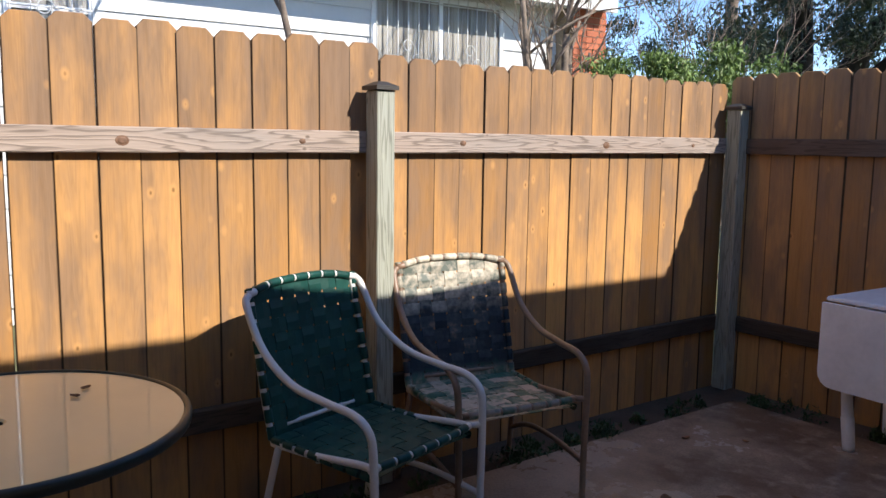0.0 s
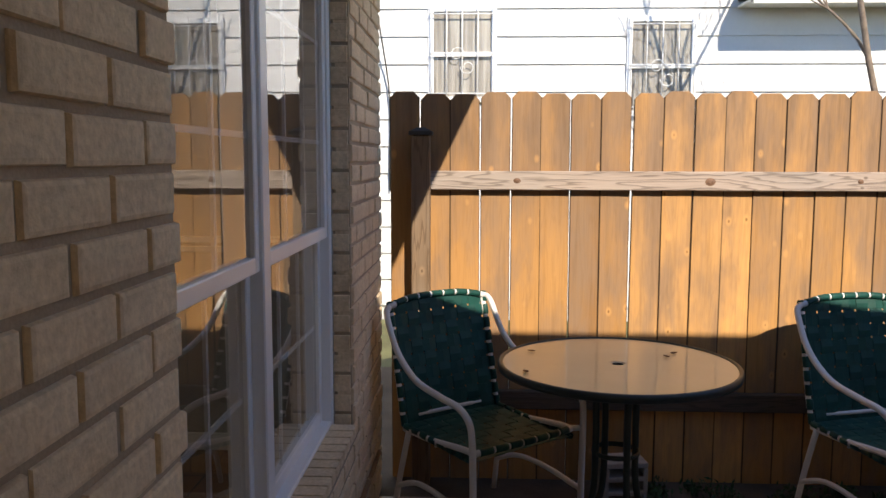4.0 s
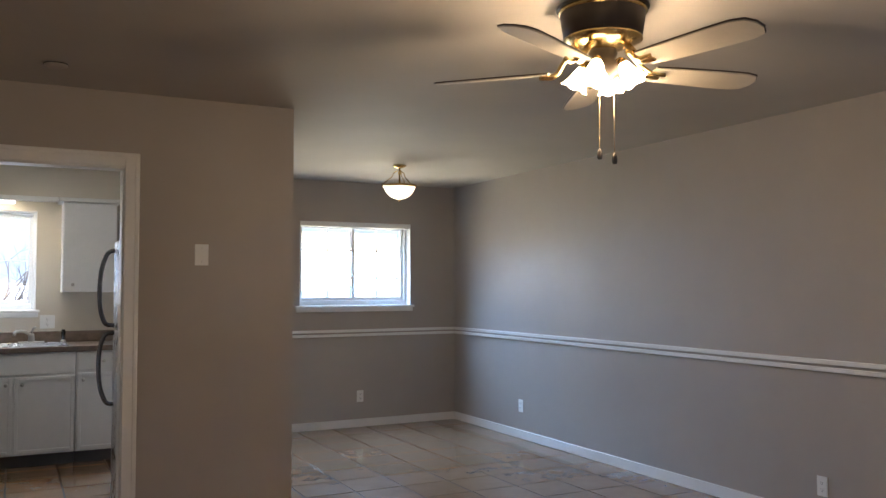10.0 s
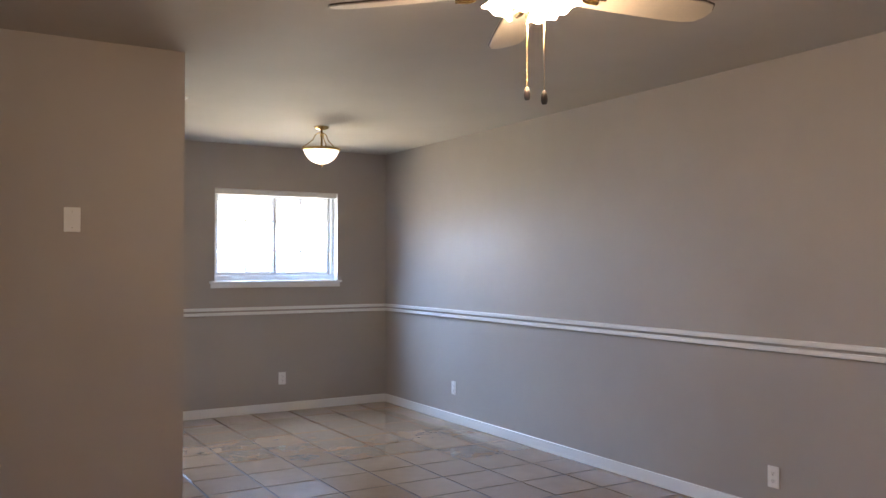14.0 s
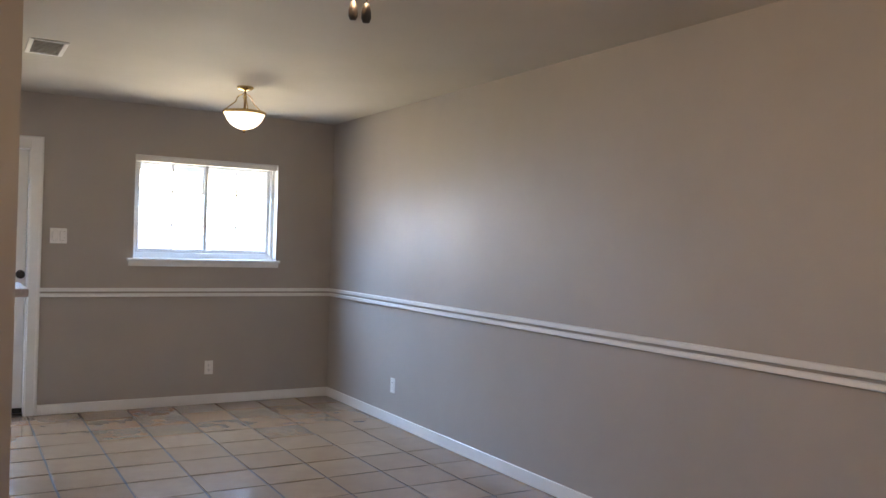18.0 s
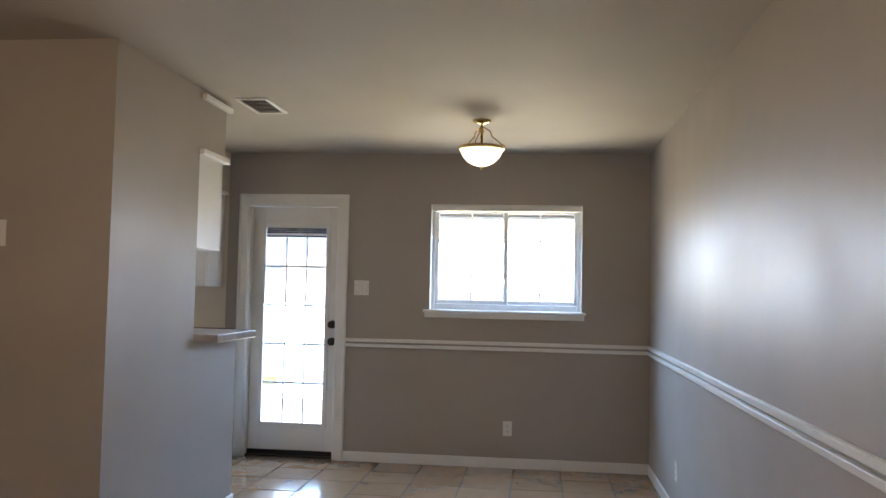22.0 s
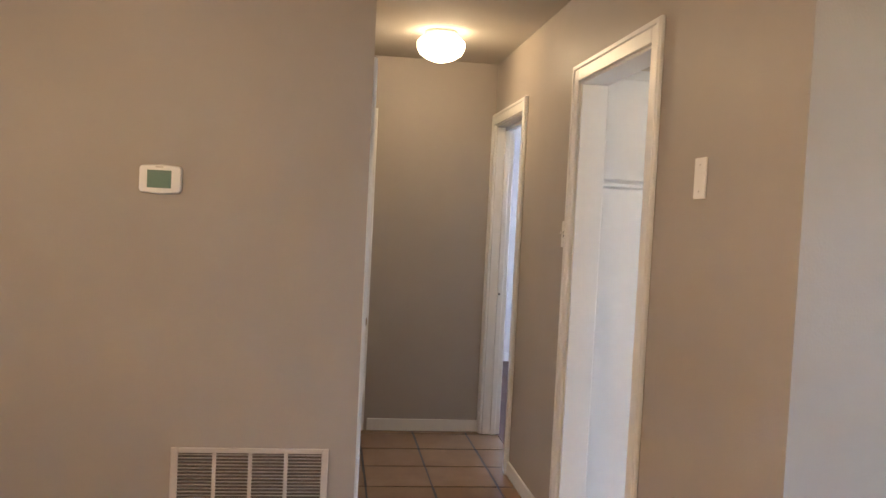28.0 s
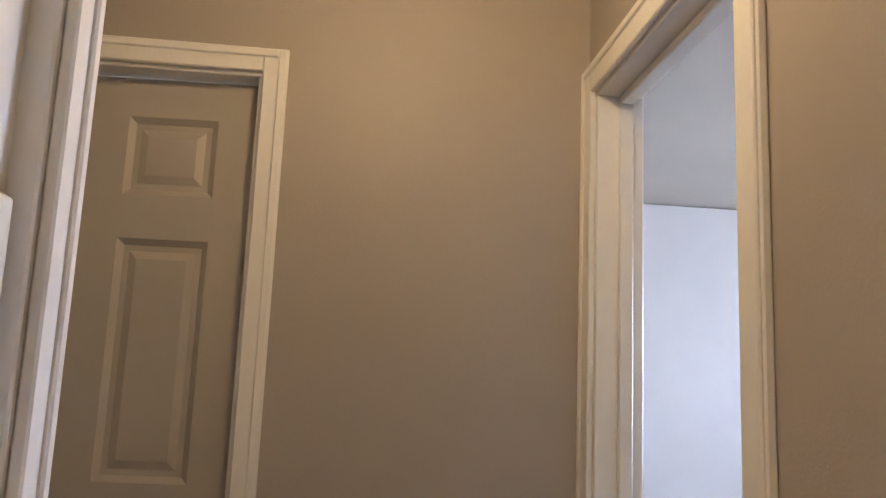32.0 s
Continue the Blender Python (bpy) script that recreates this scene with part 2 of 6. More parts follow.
GREIGE = (0.405, 0.365, 0.325)
M_WALL = wall_paint("greige_wall_paint", GREIGE, 0.44)
M_CEIL = wall_paint("ceiling_paint", (0.47, 0.43, 0.375), 0.75, 0.2)
M_KITCHEN = wall_paint("kitchen_wall_paint", (0.66, 0.60, 0.50))
M_BEDROOM = wall_paint("bedroom_wall_paint", (0.60, 0.58, 0.56))
M_TRIM = plain("white_trim_paint", (0.80, 0.79, 0.76), 0.32, var=0.03, fine=40)
M_CABINET = plain("white_cabinet_paint", (0.80, 0.79, 0.77), 0.35, var=0.03, fine=30)
M_DOORW = plain("white_door_paint", (0.78, 0.77, 0.74), 0.38, var=0.03, fine=30)
# greyish paint, darkened further for the shade in the recessed doorway
M_DOORGREY = plain("greyish_shaded_door_paint", (0.44, 0.41, 0.37), 0.4, var=0.03, fine=30)
M_GRILLE = plain("greige_painted_grille", (0.42, 0.36, 0.31), 0.45, var=0.05)
M_PLASTIC = plain("white_plastic", (0.82, 0.81, 0.78), 0.3, var=0.02)
M_SLOT = plain("dark_slot", (0.03, 0.03, 0.03), 0.6)
M_FILTER = plain("dusty_filter", (0.15, 0.12, 0.10), 0.9, var=0.2, fine=90)
M_GRILLEPAINT = plain("cream_grille_paint", (0.60, 0.55, 0.50), 0.45, var=0.05)
M_BRASS = plain("polished_brass", (0.60, 0.43, 0.18), 0.24, 1.0, var=0.08)
M_NICKEL = plain("brushed_nickel", (0.55, 0.53, 0.5), 0.3, 1.0)
M_BRONZE = plain("dark_bronze", (0.05, 0.04, 0.035), 0.4, 0.6)
M_STEEL = plain("stainless_steel", (0.62, 0.62, 0.63), 0.28, 1.0, var=0.04)
M_DARKSTEEL = plain("dark_polished_steel", (0.20, 0.205, 0.22), 0.22, 1.0)
M_BLACK = plain("black_enamel", (0.012, 0.012, 0.013), 0.15)
M_RUBBER = plain("black_rubber", (0.015, 0.014, 0.014), 0.7)
M_SEAL = plain("matt_black_seal", (0.004, 0.004, 0.004), 0.95, spec=0.1)
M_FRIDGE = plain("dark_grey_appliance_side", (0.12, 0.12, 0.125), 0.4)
M_GLASS = glass("window_glass")
M_SCREENED = glass("screened_window_glass", (0.92, 0.93, 0.95))
M_MUNTIN = plain("white_vinyl", (0.80, 0.81, 0.82), 0.35, var=0.03)
M_ALU = plain("tan_aluminium", (0.55, 0.46, 0.36), 0.4, 0.4)
n = Nodes("tan_ceramic_tile", 0.2, 0.0, 0.4)
spot = n.node("ShaderNodeNewGeometry").outputs["Position"]
base = n.mix(n.chance(), (0.255, 0.152, 0.083), (0.305, 0.19, 0.11))
base = n.mix(n.ramp(n.noise(7.0, 5, spot), (0.35, (0, 0, 0)), (0.7, (0.45, 0.45, 0.45))), base, (0.21, 0.12, 0.066))
n.colour(n.mix(n.ramp(n.noise(60.0, 3, spot), (0.5, (0, 0, 0)), (0.75, (0.25, 0.25, 0.25))), base, (0.31, 0.215, 0.14)))
n.rough(n.noise(2.2, 2, spot), 0.13, 0.19)
n.bump(n.noise(26.0, 3, spot), 0.012, 0.003)
for socket, value in (("Coat Weight", 0.2), ("Coat Roughness", 0.05)):
    n.bsdf.inputs[socket].default_value = value
M_TILE = n.mat
M_GROUT = plain("dark_grout", (0.05, 0.037, 0.028), 0.9, var=0.15, fine=200, relief=0.3)
M_COUNTER = plain("brown_laminate", (0.20, 0.15, 0.115), 0.3, var=0.25, scale=14, fine=120)
M_BARTOP = plain("grey_brown_laminate", (0.36, 0.31, 0.28), 0.3, var=0.2, scale=14, fine=120)
M_CARPET = plain("dark_red_brown_floor", (0.10, 0.045, 0.035), 0.6, var=0.2, fine=300, relief=0.3)
M_BRICK = piece_tone("pale_buff_brick", (0.74, 0.56, 0.36), (0.84, 0.67, 0.46), 0.85, 70.0, 1.0, (0.48, 0.35, 0.22), 0.2)
M_MORTAR = plain("grey_mortar", (0.42, 0.32, 0.22), 0.9, var=0.2, fine=150, relief=0.6)
M_REDBRICK = piece_tone("red_brick", (0.42, 0.13, 0.07), (0.52, 0.18, 0.10), 0.85, 70.0, 0.5, (0.3, 0.1, 0.06), 0.2)
M_CEDAR = cedar("weathered_cedar_board", (0.57, 0.305, 0.110), (0.345, 0.168, 0.058), (0.235, 0.152, 0.098), 2, 1.22, 0.10, True)
M_RAIL = cedar("grey_weathered_rail", (0.35, 0.28, 0.235), (0.255, 0.195, 0.16), (0.31, 0.265, 0.235), 1, None, 0.6)
M_POST = cedar("green_grey_post", (0.38, 0.39, 0.31), (0.26, 0.265, 0.20), (0.35, 0.36, 0.31), 2, None, 0.5)
M_POSTBROWN = cedar("brown_weathered_post", (0.30, 0.20, 0.12), (0.18, 0.11, 0.065), (0.2, 0.15, 0.11), 2, None, 0.5)
# dark copy of the rail wood: the lower rail's shade is in its colour
M_RAILSHADE = cedar("shaded_lower_rail", (0.10, 0.075, 0.055), (0.055, 0.04, 0.03), (0.08, 0.065, 0.05), 1, None, 0.4)
M_RAILBROWN = cedar("dark_brown_rail", (0.21, 0.14, 0.095), (0.13, 0.082, 0.055), (0.16, 0.115, 0.085), 1, None, 0.5)
M_KNOT = plain("brown_wood_knot", (0.16, 0.085, 0.05), 0.7, var=0.35, scale=40, fine=150)
M_POSTCAP = plain("dark_metal_post_cap", (0.06, 0.055, 0.05), 0.5, 0.3)
n = Nodes("damp_concrete", 0.5, 0.0, 0.5)
wet = n.noise(1.5, 6, None, 0.62)
base = n.ramp(wet, (0.36, (0.18, 0.13, 0.095)), (0.50, (0.37, 0.285, 0.215)), (0.66, (0.50, 0.41, 0.33)))
base = n.mix(n.ramp(n.noise(9.0, 6), (0.55, (0, 0, 0)), (0.72, (0.5, 0.5, 0.5))), base, (0.52, 0.44, 0.36))
n.colour(n.mix(n.ramp(n.noise(120.0, 2), (0.3, (0.3, 0.3, 0.3)), (0.6, (0, 0, 0))), base, (0.05, 0.037, 0.028)))
n.rough(wet, 0.08, 0.45)
n.bump(n.noise(70.0, 4), 0.25, 0.003)
M_CONCRETE = n.mat
M_DIRT = plain("dark_soil", (0.09, 0.065, 0.045), 0.95, var=0.35, scale=4, fine=90, relief=0.8)
M_WHITEFRAME = plain("white_enamel_tube", (0.74, 0.72, 0.70), 0.35, var=0.06, fine=50)
M_TANFRAME = plain("brown_enamel_tube", (0.24, 0.155, 0.105), 0.4, var=0.25, scale=8, fine=60)
M_STRAP = plain("green_vinyl_strap", (0.008, 0.056, 0.045), 0.5, var=0.25, scale=9, fine=70, spec=0.3)
n = Nodes("mildewed_strap_painted_shadow", 0.5, 0.0, 0.4)
where = n.node("ShaderNodeSeparateXYZ")
n.link(n.coords, where.inputs[0])
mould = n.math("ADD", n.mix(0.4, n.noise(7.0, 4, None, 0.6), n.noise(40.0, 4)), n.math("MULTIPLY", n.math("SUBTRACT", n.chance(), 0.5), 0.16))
# mottled with mildew; sunlit cream for the top, shaded navy for the lower back
lit_cream = n.ramp(mould, (0.40, (0.10, 0.12, 0.10)), (0.50, (0.38, 0.34, 0.27)), (0.62, (0.66, 0.60, 0.48)))
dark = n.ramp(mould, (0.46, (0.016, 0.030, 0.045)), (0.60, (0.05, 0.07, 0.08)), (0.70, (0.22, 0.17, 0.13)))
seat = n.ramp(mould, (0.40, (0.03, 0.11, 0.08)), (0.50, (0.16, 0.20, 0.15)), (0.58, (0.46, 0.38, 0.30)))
# shadow line over the back, painted by height and broken up by the mildew
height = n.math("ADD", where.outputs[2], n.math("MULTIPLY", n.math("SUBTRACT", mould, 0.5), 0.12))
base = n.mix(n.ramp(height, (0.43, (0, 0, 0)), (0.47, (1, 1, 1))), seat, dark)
n.colour(n.mix(n.ramp(height, (0.70, (0, 0, 0)), (0.78, (1, 1, 1))), base, lit_cream))
M_STRAPOLD = n.mat
M_TABLEEDGE = plain("dark_green_metal", (0.025, 0.035, 0.03), 0.4, 0.2)
n = Nodes("tan_sealed_table_top", 0.34, 0.0, 0.5)
n.colour(n.ramp(n.noise(3.0, 4), (0.3, (0.74, 0.57, 0.30)), (0.7, (0.83, 0.65, 0.36))))
M_TABLETOP = n.mat
for socket, value in (("Coat Weight", 0.6), ("Coat Roughness", 0.03)):
    M_TABLETOP.node_tree.nodes["Principled BSDF"].inputs[socket].default_value = value
M_LEAFDRY = plain("dry_leaf", (0.16, 0.075, 0.03), 0.8)
M_WHITEWOOD = plain("chipped_white_paint", (0.88, 0.86, 0.87), 0.45, var=0.08, scale=6, fine=40)
M_BLOCK = plain("grey_concrete_block", (0.32, 0.31, 0.30), 0.9, var=0.2, fine=90, relief=0.5)
M_SIDING = plain("white_painted_siding", (0.63, 0.63, 0.625), 0.55, var=0.04, scale=2, fine=20)
M_ROOF = plain("grey_brown_shingle", (0.14, 0.12, 0.105), 0.9, var=0.3, fine=50, relief=0.6)
M_SOFFIT = plain("white_soffit_paint", (0.7, 0.69, 0.67), 0.6)
n = Nodes("beige_curtain_painted_folds", 0.9, 0.0, 0.2)
# flat sheet: the shade between folds is painted as dark and pale bands
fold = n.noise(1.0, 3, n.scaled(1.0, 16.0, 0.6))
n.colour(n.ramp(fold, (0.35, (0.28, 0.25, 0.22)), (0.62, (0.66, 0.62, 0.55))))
n.bump(fold, 0.8, 0.03)
M_CURTAIN = n.mat
M_BARS = plain("white_iron_bars", (0.62, 0.62, 0.62), 0.45)
M_BARK = plain("grey_bark", (0.19, 0.145, 0.11), 0.9, var=0.35, scale=12, fine=60, relief=0.8)
M_DARKBARK = plain("dark_bark", (0.016, 0.013, 0.011), 0.9, var=0.3, scale=10, fine=50, relief=0.8)
M_LEAF = plain("dark_green_leaf", (0.030, 0.050, 0.024), 0.5, var=0.4, scale=5, fine=30)
M_BUSH = plain("bright_green_leaf", (0.11, 0.17, 0.035), 0.5, var=0.4, scale=5, fine=30)
M_WEED = plain("weed_green_leaf", (0.035, 0.075, 0.022), 0.5, var=0.4, scale=9, fine=30)
M_GRASS = plain("winter_grass", (0.12, 0.12, 0.05), 0.9, var=0.3, scale=3, fine=60, relief=0.6)
M_SHADE = shining("lit_frosted_glass", (1.0, 0.76, 0.44), 2.6)
M_BOWL = shining("lit_alabaster_glass", (1.0, 0.80, 0.50), 0.32)
M_DOME = shining("lit_white_glass_dome", (1.0, 0.80, 0.50), 0.7)
M_TUBE = shining("lit_tube_diffuser", (1.0, 0.92, 0.76), 0.9)
M_BLADE_UP = plain("dark_walnut_veneer", (0.06, 0.035, 0.02), 0.4, var=0.3, scale=20)
M_BLADE = plain("pale_maple_veneer", (0.56, 0.49, 0.38), 0.4, var=0.06, scale=6)
M_FANBODY = plain("antique_brown_metal", (0.055, 0.042, 0.032), 0.45, 0.4)
M_SCREEN = plain("green_grey_display", (0.07, 0.15, 0.11), 0.3)
M_BLUELED = shining("blue_clock_display", (0.1, 0.25, 1.0), 0.015, (0.0, 0.0, 0.0))
M_ASPHALT = plain("pale_driveway", (0.62, 0.60, 0.56), 0.9, var=0.12, fine=60, relief=0.4)

# ---- mesh helpers ----


def bx(bm, x0, x1, y0, y1, z0, z1, m=None):
    """A box between two corners, moved by m."""
    vs = [bm.verts.new(Vector((x, y, z)) if m is None else m @ Vector((x, y, z))) for x in (x0, x1) for y in (y0, y1) for z in (z0, z1)]
    for f in ((0, 1, 3, 2), (4, 6, 7, 5), (0, 4, 5, 1), (2, 3, 7, 6), (0, 2, 6, 4), (1, 5, 7, 3)):
        bm.faces.new([vs[k] for k in f])
    return vs


def boxes(*rows):
    bm = bmesh.new()
    for r in rows:
        bx(bm, *r)
    bmesh.ops.recalc_face_normals(bm, faces=bm.faces)
    return bm


def soft(bm, width=0.004, segments=2):
    """Rounds all edges."""
    bmesh.ops.bevel(bm, geom=list(bm.edges), offset=width, segments=segments, affect="EDGES", profile=0.5)
    return bm


def lathe(profile, steps=32, bm=None, m=Matrix.Identity(4), flat=False):
    """A body of revolution round z from (radius, height) pairs."""
    bm = bm or bmesh.new()
    rings = []
    for r, z in profile:
        if r < 1e-5:
            rings.append([bm.verts.new(m @ Vector((0, 0, z)))])
        else:
            rings.append([bm.verts.new(m @ Vector((r * math.cos(a), r * math.sin(a), z))) for a in (2 * math.pi * k / steps for k in range(steps))])
    for a, b in zip(rings, rings[1:]):
        for k in range(steps):
            j = (k + 1) % steps
            if len(a) == 1 and len(b) > 1:
                bm.faces.new([a[0], b[k], b[j]])
            elif len(b) == 1 and len(a) > 1:
                bm.faces.new([a[k], a[j], b[0]])
            elif len(a) > 1:
                bm.faces.new([a[k], a[j], b[j], b[k]])
    bmesh.ops.recalc_face_normals(bm, faces=bm.faces)
    for f in bm.faces:
        f.smooth = not flat
    return bm


def tube(points, radius, sides=10, bm=None, ends=None):
    """A round bar along a line of points; ends: radius at the far end."""
    bm = bm or bmesh.new()
    pts = [Vector(p) for p in points]
    rings, up = [], None
    for k, p in enumerate(pts):
        d = (pts[min(k + 1, len(pts) - 1)] - pts[max(k - 1, 0)]).normalized()
        if up is None or abs(up.dot(d)) > 0.98:
            up = Vector((0, 0, 1)) if abs(d.z) < 0.9 else Vector((1, 0, 0))
        side = d.cross(up).normalized()
        up = side.cross(d).normalized()
        r = radius if ends is None else radius + (ends - radius) * k / max(1, len(pts) - 1)
        rings.append([bm.verts.new(p + r * (math.cos(a) * side + math.sin(a) * up)) for a in (2 * math.pi * j / sides for j in range(sides))])
    for a, b in zip(rings, rings[1:]):
        for j in range(sides):
            i = (j + 1) % sides
            bm.faces.new([a[j], a[i], b[i], b[j]])
    bm.faces.new(rings[0][::-1])
    bm.faces.new(rings[-1])
    for f in bm.faces:
        f.smooth = True
    return bm


def curve_points(knots, steps=6):
    """A smooth line through knots (Catmull-Rom)."""
    p = [Vector(k) for k in knots]
    p = [2 * p[0] - p[1], *p, 2 * p[-1] - p[-2]]
    out = []
    for k in range(1, len(p) - 2):
        for s in range(steps):
            t = s / steps
            a, b, c, d = p[k - 1:k + 3]
            out.append(0.5 * (2 * b + (c - a) * t + (2 * a - 5 * b + 4 * c - d) * t * t + (3 * b - a - 3 * c + d) * t ** 3))
    out.append(p[-2])
    return out


def mesh_of(bm, name, material):
    me = bpy.data.meshes.new(name)
    bm.to_mesh(me)
    bm.free()
    me.materials.append(material)
    return me


def part(name, bm, material, parent, label=""):
    """One mesh object under a thing or under a part."""
    ob = new(name, mesh_of(bm, name, material))
    ob.parent = parent
    return tagged(ob, label)


def thing(name, m, label, category, group=""):
    """The empty at a thing's base, which holds its parts."""
    ob = new(name)
    ob.empty_display_size = 0.1
    ob.matrix_world = m
    return tagged(ob, label, category, group)


def single(name, bm, material, label, category, m=Matrix.Identity(4), group=""):
    """A thing that is one mesh."""
    ob = new(name, mesh_of(bm, name, material))
    ob.matrix_world = m
    return tagged(ob, label, category, group)


def setting(name, bm, material, label=""):
    """A piece of the setting, in world coordinates."""
    return tagged(new(name, mesh_of(bm, name, material)), label, "", "", "structure")

# ---- the house: floors, walls, ceilings ----
H = 2.44


def pierced(name, axis, a0, a1, u0, u1, z0, z1, holes, material, label=""):
    """A wall of thickness a0..a1 along x or y, from u0 to u1, with openings (ua, ub, za, zb) right through it."""
    rows = []
    cuts = sorted({u0, u1, *(v for h in holes for v in h[:2])})
    for ua, ub in zip(cuts, cuts[1:]):
        mid = (ua + ub) / 2
        gaps = sorted((h[2], h[3]) for h in holes if h[0] < mid < h[1])
        low = z0
        for za, zb in [*gaps, (z1, z1)]:
            if za > low + 1e-4:
                rows.append((a0, a1, ua, ub, low, za) if axis == "x" else (ua, ub, a0, a1, low, za))
            low = zb
    bm = boxes(*rows)
    bmesh.ops.remove_doubles(bm, verts=bm.verts, dist=1e-5)
    return setting(name, bm, material, label)


XE, XW, XD, YN, YK, XH = 2.5, -1.993, -0.675, 8.5, 5.455, -3.873
floor = setting("floor", boxes((-4.1, 2.6, 0.9, 8.6, -0.12, -0.003), (-4.1, -0.56, -1.8, 0.9, -0.12, -0.003)), M_GROUT, "dark grout bed under tan ceramic floor tiles")
setting("floor_bedroom", boxes((-6.7, -2.78, 5.56, 8.6, -0.12, 0.004)), M_CARPET, "dark red-brown bedroom floor")
ceiling = setting("ceiling", boxes((-4.2, 2.62, 0.9, 8.6, H, H + 0.08), (-4.2, -0.56, -1.8, 0.9, H, H + 0.08)), M_CEIL, "smooth warm white painted ceiling")
setting("ceiling_bedroom", boxes((-6.9, -2.78, 5.56, 8.6, H + 0.004, H + 0.09)), M_CEIL)

pierced("wall_east", "x", XE, 2.72, 1.05, 8.74, -0.3, H, [], M_WALL, "long greige painted living room wall")
pierced("wall_north", "y", YN, 8.74, -2.72, XE, -0.3, H, [(-0.69, 0.062, -0.01, 2.03), (0.80, 1.985, 1.205, 2.035), (-2.40, -1.49, 1.20, 2.03)], M_WALL,
        "greige wall with a window and a glazed door")
pierced("wall_south_bay", "y", 0.875, 1.067, XD, 2.72, -0.3, 2.45, [(0.045, 1.845, 0.33, 2.06)], M_WALL)
pierced("wall_patio_door", "x", XD, -0.555, -1.8, 0.875, -0.3, 2.45, [(-1.06, 0.775, 0.0, 2.05)], M_WALL)
# added out of view, only to keep low light off the patio
setting("wall_house_south", boxes((XD, -0.555, -4.3, -1.8, -0.3, 2.45)), M_BRICK, "unseen wall added beside the patio to block low light")
pierced("wall_west", "x", XW - 0.12, XW, -1.8, 4.56, -0.3, H, [], M_WALL, "warm greige wall with a thermostat and a return air grille")
setting("wall_south", boxes((XW, XD, -1.8, -1.6, -0.3, H)), M_WALL)
pierced("wall_kitchen", "y", YK, YK + 0.12, XH - 0.12, -0.205, -0.1, H, [(-1.972, -1.132, -0.01, 2.04), (-3.815, -3.02, -0.01, 2.04)], M_WALL,
        "greige wall with the kitchen and bedroom doorways")
pierced("wall_partition", "x", -0.325, -0.205, YK + 0.12, 6.372, -0.1, H, [], M_WALL)
setting("half_wall", boxes((-0.325, -0.205, 6.372, 7.01, -0.1, 1.04)), M_WALL, "greige half wall under the bar top")
pierced("wall_hall_south", "y", 4.44, 4.56, -2.775, XW - 0.12, -0.1, H, [(-2.715, -2.165, -0.01, 2.04)], M_WALL)
setting("wall_closet_side", boxes((-2.775, -2.715, 3.6, 4.44, -0.1, H)), M_WALL)
pierced("wall_hall_end", "x", XH - 0.12, XH, 3.6, YK, -0.1, H, [(3.86, 4.625, -0.01, 2.045)], M_WALL, "shaded greige wall at the end of the hall")
setting("wall_hall_nook", boxes((XH - 0.12, -2.715, 3.48, 3.6, -0.1, H)), M_WALL)
setting("closet_back", boxes((-2.715, XW - 0.12, 3.6, 3.7, -0.1, H)), M_WALL)
setting("end_room_back", boxes((-5.2, -5.1, 3.0, 5.455, -0.1, H), (-5.1, XH - 0.12, 3.0, 3.1, -0.1, H)), M_BEDROOM)
pierced("wall_kitchen_west", "x", -2.84, -2.72, YK + 0.12, 8.74, -0.1, H, [], M_KITCHEN, "cream kitchen wall")
setting("kitchen_north_lining", boxes((-2.72, -2.40, 8.494, 8.4995, 0, H), (-1.49, -0.86, 8.494, 8.4995, 0, H), (-2.40, -1.49, 8.494, 8.4995, 0, 1.2), (-2.40, -1.49, 8.494, 8.4995, 2.03, H)), M_KITCHEN)
pierced("wall_bedroom_north", "y", YN, 8.74, -6.8, -2.84, -0.1, H, [(-5.6, -4.4, 0.95, 2.05)], M_BEDROOM)
setting("wall_bedroom_west", boxes((-6.72, -6.6, YK + 0.12, YN, -0.1, H)), M_BEDROOM, "pale bedroom wall")
setting("wall_bedroom_south", boxes((-6.72, XH - 0.12, YK, YK + 0.12, -0.1, H)), M_BEDROOM)
setting("roof", boxes((-7.3, 3.1, 0.03, 9.3, 2.53, 2.58), (-7.3, 0.05, -8.0, 0.03, 2.53, 2.58)), M_ROOF)
setting("eave_soffit", boxes((-0.55, 0.05, -8.0, 0.03, 2.46, 2.525), (-0.55, 3.08, 0.03, 0.79, 2.46, 2.525)), M_SOFFIT, "white boxed eave over the patio")
setting("eave_fascia", boxes((0.05, 0.08, -8.0, 0.03, 2.38, 2.54), (0.08, 3.1, 0.0, 0.03, 2.38, 2.54)), M_SOFFIT)

# ---- trim ----


def moulding(name, rows, label=""):
    return setting(name, soft(boxes(*rows), 0.003, 1), M_TRIM, label)


BB, BT = 0.079, 0.013
for k, r in enumerate([(XE - BT, XE, 1.06, YN, 0, BB), (0.135, XE - BT, YN - BT, YN, 0, BB), (-0.205, -0.205 + BT, YK - BT, 7.01, 0, BB),
                       (-1.064, -0.205, YK - BT, YK, 0, BB), (-2.957, -2.042, YK - BT, YK, 0, BB), (XW, XW + BT, -1.6, 3.79, 0, BB),
                       (XW, XW + BT, 4.44, 4.56 + BT, 0, BB), (XH, XH + BT, 4.70, YK - 0.01, 0, BB), (-0.325, -0.205 + BT, 7.01, 7.01 + BT, 0, BB),
                       (-6.6, -6.6 + BT, 5.6, YN, 0, 0.09), (-2.72, -2.08, YK + 0.12, YK + 0.132, 0, BB)]):
    moulding("baseboard", [r], "white painted baseboard")


